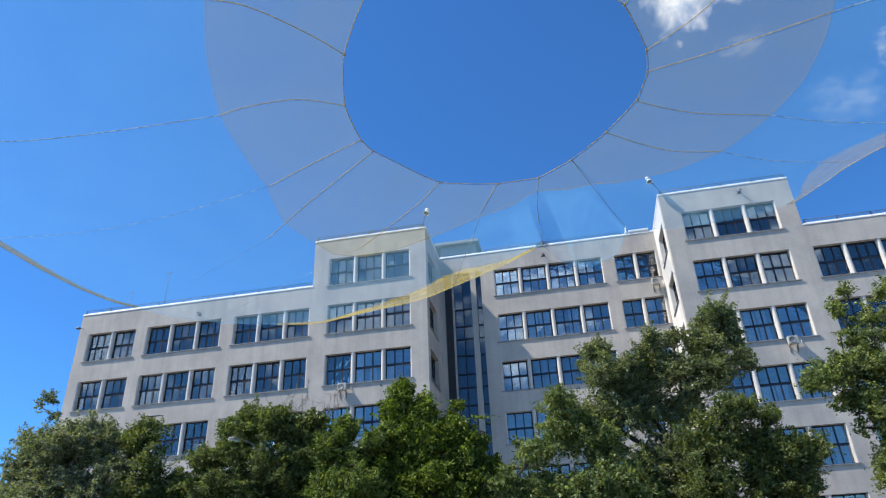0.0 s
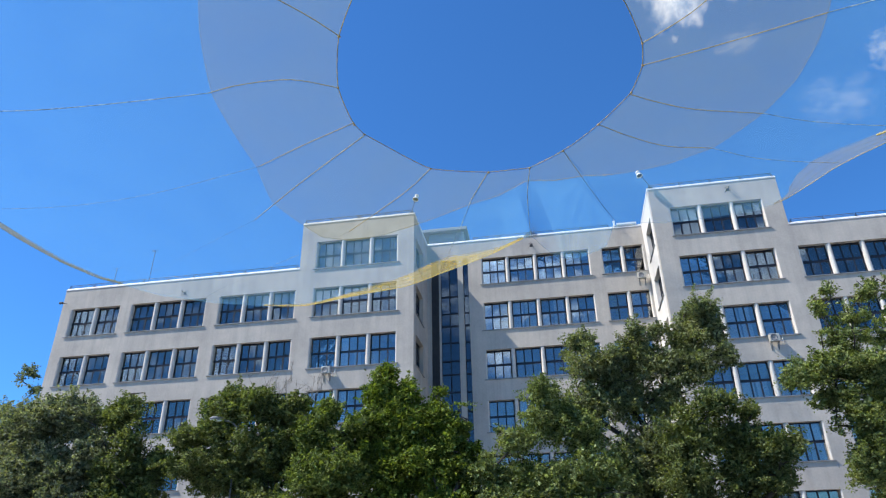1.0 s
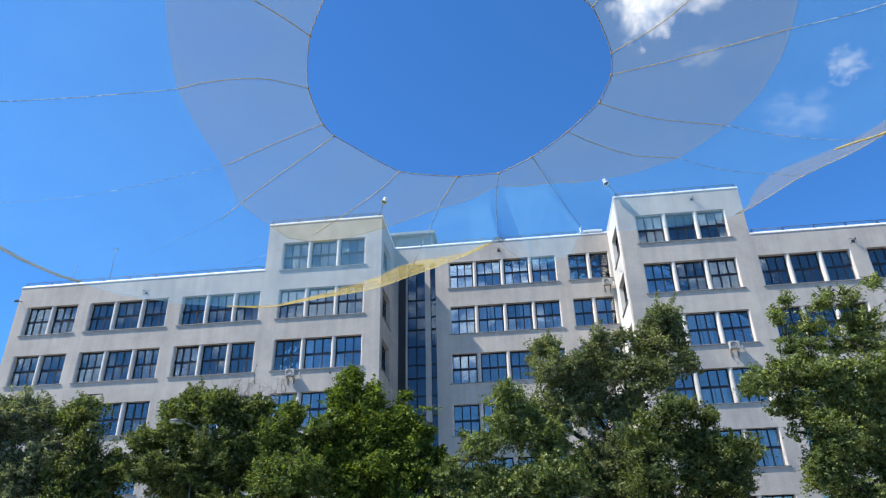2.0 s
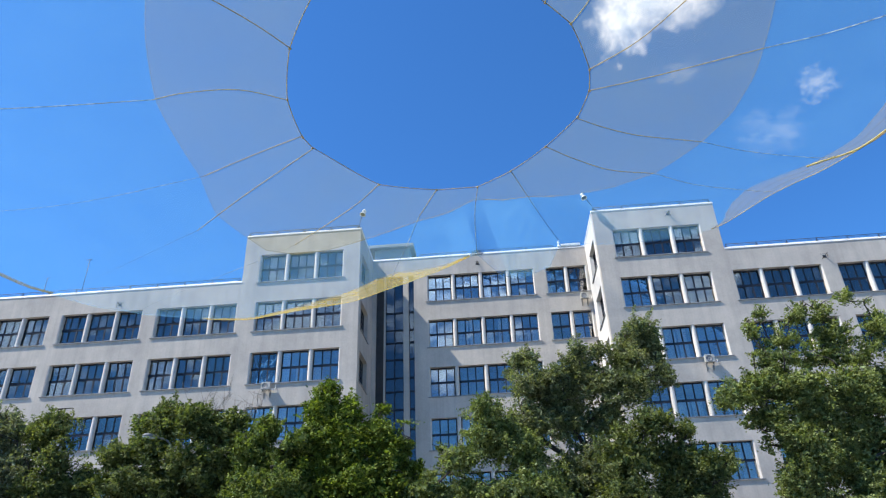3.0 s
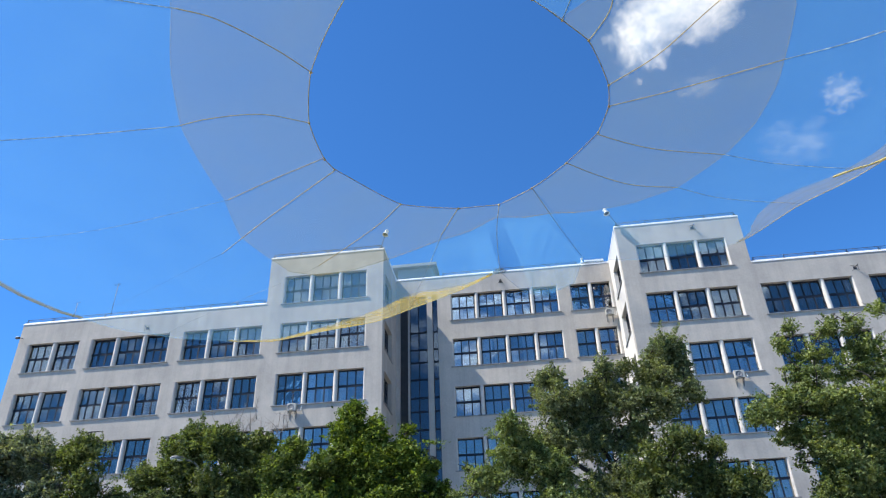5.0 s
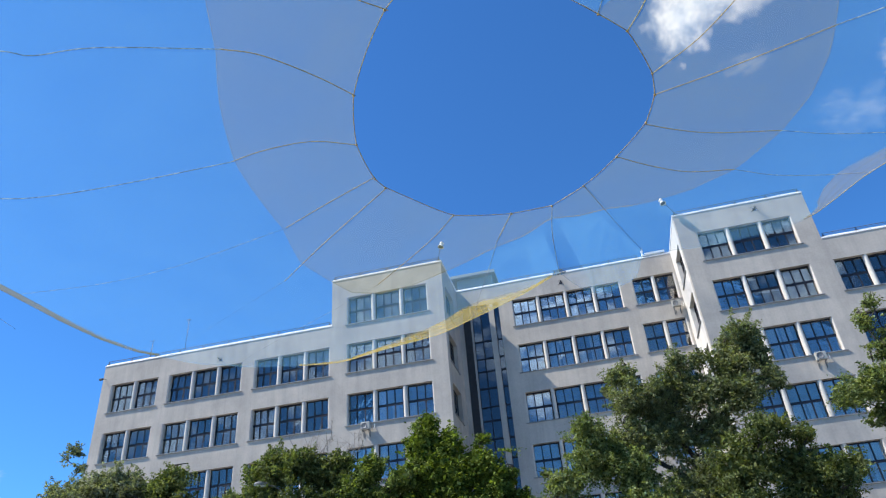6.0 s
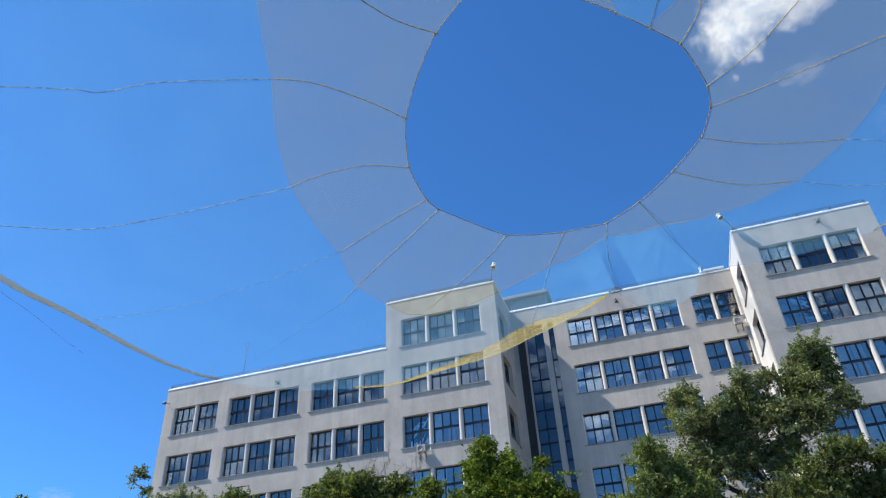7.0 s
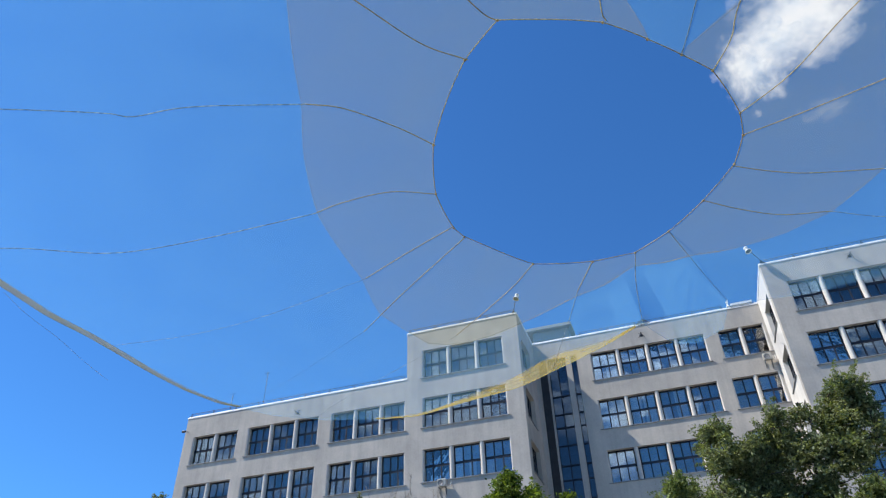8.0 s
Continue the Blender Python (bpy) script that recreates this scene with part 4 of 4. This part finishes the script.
def air_conditioner(x, y, z):
    """An outdoor unit held off the wall on two brackets."""
    t = thing("air_conditioner", (x, y, z), "weathered white outdoor air conditioner on wall brackets", "air conditioner", "outdoor units")
    box = part("casing", boxes("casing", M_CASE, (x - 0.28, x + 0.28, y - 0.40, y - 0.14, z, z + 0.46), bevel=0.02), t)
    m = Matrix.Translation((x - 0.05, y - 0.408, z + 0.23)) @ pose(0, 0, 0, 90)
    part("fan_grille", lathe("fan_grille", M_GREY, [(0.19, -0.01), (0.19, 0.008), (0.17, 0.012), (0.16, 0.0)], 20), box, m)
    part("fan", lathe("fan", M_GREY, [(0.16, -0.012), (0.06, -0.004), (0.05, 0.006), (0.005, 0.008)], 20), box, m)
    for dx in (-0.2, 0.2):
        part("bracket", boxes("bracket", M_GREY, (x + dx - 0.02, x + dx + 0.02, y - 0.44, y, z - 0.045, z - 0.002), (x + dx - 0.02, x + dx + 0.02, y - 0.04, y, z - 0.42, z - 0.045)), t)
        part("strut", tubes("strut", M_GREY, ([(x + dx, y - 0.02, z - 0.40), (x + dx, y - 0.38, z - 0.03)], 0.014)), t)
    part("pipe", tubes("pipe", M_WHITE, (smooth_line([(x + 0.26, y - 0.3, z + 0.1), (x + 0.42, y - 0.22, z + 0.0), (x + 0.5, y - 0.06, z + 0.15), (x + 0.5, y, z + 0.4)], 5), 0.022)), t)


air_conditioner(-13.95, FRONT, 14.9)
air_conditioner(12.72, FRONT, 14.95)
air_conditioner(6.75, MID, 21.75)


def antenna(x, y, z, tall, bars):
    t = thing("roof_antenna", (x, y, z), "thin grey roof antenna with short cross bars", "antenna", "roof antennas")
    part("mast", tubes("mast", M_RAIL, ([(x, y, z), (x + 0.06, y, z + tall)], 0.02)), t)
    for k in range(bars):
        zz = z + tall - 0.02 - 0.1 * k
        part("cross_bar", tubes("cross_bar", M_RAIL, ([(x - 0.22 + 0.03 * k, y, zz), (x + 0.30 - 0.03 * k, y, zz + 0.02)], 0.012)), t)


antenna(-29.0, 42.0, WING_TOP - 0.08, 3.85, 2)
antenna(-31.9, 42.0, WING_TOP - 0.08, 2.55, 1)
antenna(-12.6, 41.0, TOWER_TOP - 0.08, 0.9, 2)

# fitting on the court parapet that takes the long rope
b = thing("rope_anchor", (5.45, 44.9, TOWER_TOP + C13), "white metal anchor post for the rope on the parapet", "anchor")
part("post", lathe("post", M_WHITE, [(0.12, 0.0), (0.12, 0.05), (0.06, 0.08), (0.06, 0.32), (0.09, 0.34), (0.09, 0.40), (0.02, 0.42)]), b, Matrix.Translation((5.45, 44.9, TOWER_TOP + C13)))
part("arm", tubes("arm", M_WHITE, ([(5.45, 44.9, 26.52), STUB], 0.025)), b)
part("plate", boxes("plate", M_WHITE, (5.6, 7.0, 44.75, 45.1, TOWER_TOP + C13, TOWER_TOP + C13 + 0.16), bevel=0.02), b)

# small camera at the wing's end
w = thing("wall_camera", (-33.7, FRONT, 21.5), "small dark security camera on the wing's corner", "camera")
part("body", boxes("body", M_BLACK, (-33.98, -33.70, FRONT - 0.42, FRONT - 0.28, 21.36, 21.50), bevel=0.02), w)
part("arm", tubes("arm", M_RAIL, ([(-33.7, FRONT + 0.01, 21.52), (-33.82, FRONT - 0.35, 21.45)], 0.02)), w)


# ---------------------------------------------------------------- street lamp
def street_lamp(x, y, top):
    t = thing("street_lamp", (x, y, 0), "grey street lamp with one cobra head among the trees", "street lamp")
    part("pole", tubes("pole", M_GREY, ([(x, y, 0), (x, y, top * 0.5), (x - 0.02, y, top - 0.5)], [0.042, 0.034, 0.026]), sides=10), t)
    part("arm", tubes("arm", M_GREY, (smooth_line([(x - 0.02, y, top - 0.5), (x - 0.06, y - 0.02, top - 0.2), (x - 0.24, y - 0.1, top - 0.03), (x - 0.45, y - 0.2, top + 0.02)], 5), 0.035), sides=8), t)
    m = Matrix.Translation((x - 0.68, y - 0.30, top + 0.05)) @ pose(0, 0, 0, 0, 6, 24)
    bm = bmesh.new()
    bmesh.ops.create_uvsphere(bm, u_segments=18, v_segments=10, radius=1)
    for v in bm.verts:
        v.co = Vector((v.co.x * 0.30, v.co.y * 0.13 * (1 - 0.25 * v.co.x), v.co.z * (0.12 if v.co.z > 0 else 0.05)))
    head = part("head", bm, t, m, mat=M_GREY)
    bm = bmesh.new()
    bmesh.ops.create_uvsphere(bm, u_segments=16, v_segments=8, radius=1)
    for v in bm.verts:
        v.co = Vector((v.co.x * 0.24 - 0.05, v.co.y * 0.11, v.co.z * 0.06 - 0.03))
    part("diffuser", bm, head, m, mat=M_WHITE)


street_lamp(-11.5, 23.6, 7.9)


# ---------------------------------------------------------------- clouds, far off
def glowing_cloud(name, gain, thin, bright=0.66, ragged=1.5, shade=(0.62, 0.74, 0.92), white=(1.0, 1.0, 1.0)):
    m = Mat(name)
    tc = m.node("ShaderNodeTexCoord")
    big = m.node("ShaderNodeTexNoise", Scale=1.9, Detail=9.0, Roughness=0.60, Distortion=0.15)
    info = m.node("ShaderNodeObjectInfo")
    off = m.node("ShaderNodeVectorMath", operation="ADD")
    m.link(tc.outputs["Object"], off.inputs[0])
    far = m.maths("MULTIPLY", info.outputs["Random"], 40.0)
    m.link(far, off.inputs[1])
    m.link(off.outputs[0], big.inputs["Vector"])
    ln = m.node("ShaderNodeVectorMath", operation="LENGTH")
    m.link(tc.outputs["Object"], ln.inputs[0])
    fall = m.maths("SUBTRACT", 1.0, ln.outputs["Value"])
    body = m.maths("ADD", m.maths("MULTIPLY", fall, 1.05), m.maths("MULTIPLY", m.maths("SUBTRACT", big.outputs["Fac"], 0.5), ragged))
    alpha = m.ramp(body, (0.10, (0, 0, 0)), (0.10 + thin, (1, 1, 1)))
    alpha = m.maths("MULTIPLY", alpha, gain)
    # the card glows by itself; sunlit white and grey shade are in its colour
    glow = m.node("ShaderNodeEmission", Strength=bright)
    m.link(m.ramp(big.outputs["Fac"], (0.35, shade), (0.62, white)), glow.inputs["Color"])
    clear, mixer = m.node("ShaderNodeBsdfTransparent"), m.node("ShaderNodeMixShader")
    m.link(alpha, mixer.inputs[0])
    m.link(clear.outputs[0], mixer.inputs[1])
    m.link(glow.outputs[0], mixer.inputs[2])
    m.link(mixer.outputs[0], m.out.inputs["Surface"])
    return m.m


# blue-tinted glow for the cards added behind the camera to lighten the panes
PANE_GLOW = glowing_cloud("unseen_pane_glow", 0.55, 0.6, 2.15, 3.0, (0.36, 0.60, 1.0), (0.60, 0.80, 1.0))
CLOUD, PUFF, WISP = glowing_cloud("cumulus", 0.97, 0.8, 0.74, 1.5, (0.60, 0.72, 0.95), (0.97, 0.98, 1.06)), glowing_cloud("cloud_puff", 0.38, 1.2, 0.57, 2.6), glowing_cloud("cloud_wisp", 0.17, 1.2, 0.57, 2.6)


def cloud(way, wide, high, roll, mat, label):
    """A bank of cloud 1.8 km off, drawn as one glowing card; wide and high are half sizes in degrees."""
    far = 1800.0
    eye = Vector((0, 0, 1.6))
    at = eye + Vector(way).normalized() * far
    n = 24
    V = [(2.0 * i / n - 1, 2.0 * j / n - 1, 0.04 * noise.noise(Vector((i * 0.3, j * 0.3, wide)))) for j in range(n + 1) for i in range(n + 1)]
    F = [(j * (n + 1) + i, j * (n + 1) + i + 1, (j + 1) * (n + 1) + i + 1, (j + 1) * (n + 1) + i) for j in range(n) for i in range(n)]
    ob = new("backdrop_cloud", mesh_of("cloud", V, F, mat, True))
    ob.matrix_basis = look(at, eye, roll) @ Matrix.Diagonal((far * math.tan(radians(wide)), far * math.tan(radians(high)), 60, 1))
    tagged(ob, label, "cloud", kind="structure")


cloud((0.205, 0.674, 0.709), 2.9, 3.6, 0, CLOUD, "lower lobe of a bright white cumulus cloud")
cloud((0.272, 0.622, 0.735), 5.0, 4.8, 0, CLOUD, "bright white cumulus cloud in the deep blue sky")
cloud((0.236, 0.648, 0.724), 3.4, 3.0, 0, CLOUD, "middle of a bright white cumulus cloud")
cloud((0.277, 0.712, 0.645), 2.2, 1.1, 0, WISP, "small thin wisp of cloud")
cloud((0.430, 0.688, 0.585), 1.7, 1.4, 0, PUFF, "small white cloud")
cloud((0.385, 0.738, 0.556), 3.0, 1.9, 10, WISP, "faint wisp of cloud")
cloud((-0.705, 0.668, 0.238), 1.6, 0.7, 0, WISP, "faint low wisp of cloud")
# unseen glowing cloud cards added at the camera's back for the window panes to mirror
cloud((-0.59, -0.74, 0.325), 9.0, 5.0, 0, PANE_GLOW, "unseen glowing blue-white cloud card added for the panes to mirror")
cloud((-0.30, -0.85, 0.41), 8.0, 4.5, 10, PANE_GLOW, "unseen glowing blue-white cloud card added for the panes to mirror")
cloud((-0.05, -0.88, 0.40), 7.0, 3.5, 0, PANE_GLOW, "unseen glowing cloud card over the square's far side, added for the panes")
cloud((0.30, -0.84, 0.44), 9.0, 4.0, -8, PANE_GLOW, "unseen glowing cloud card over the square's far side, added for the panes")
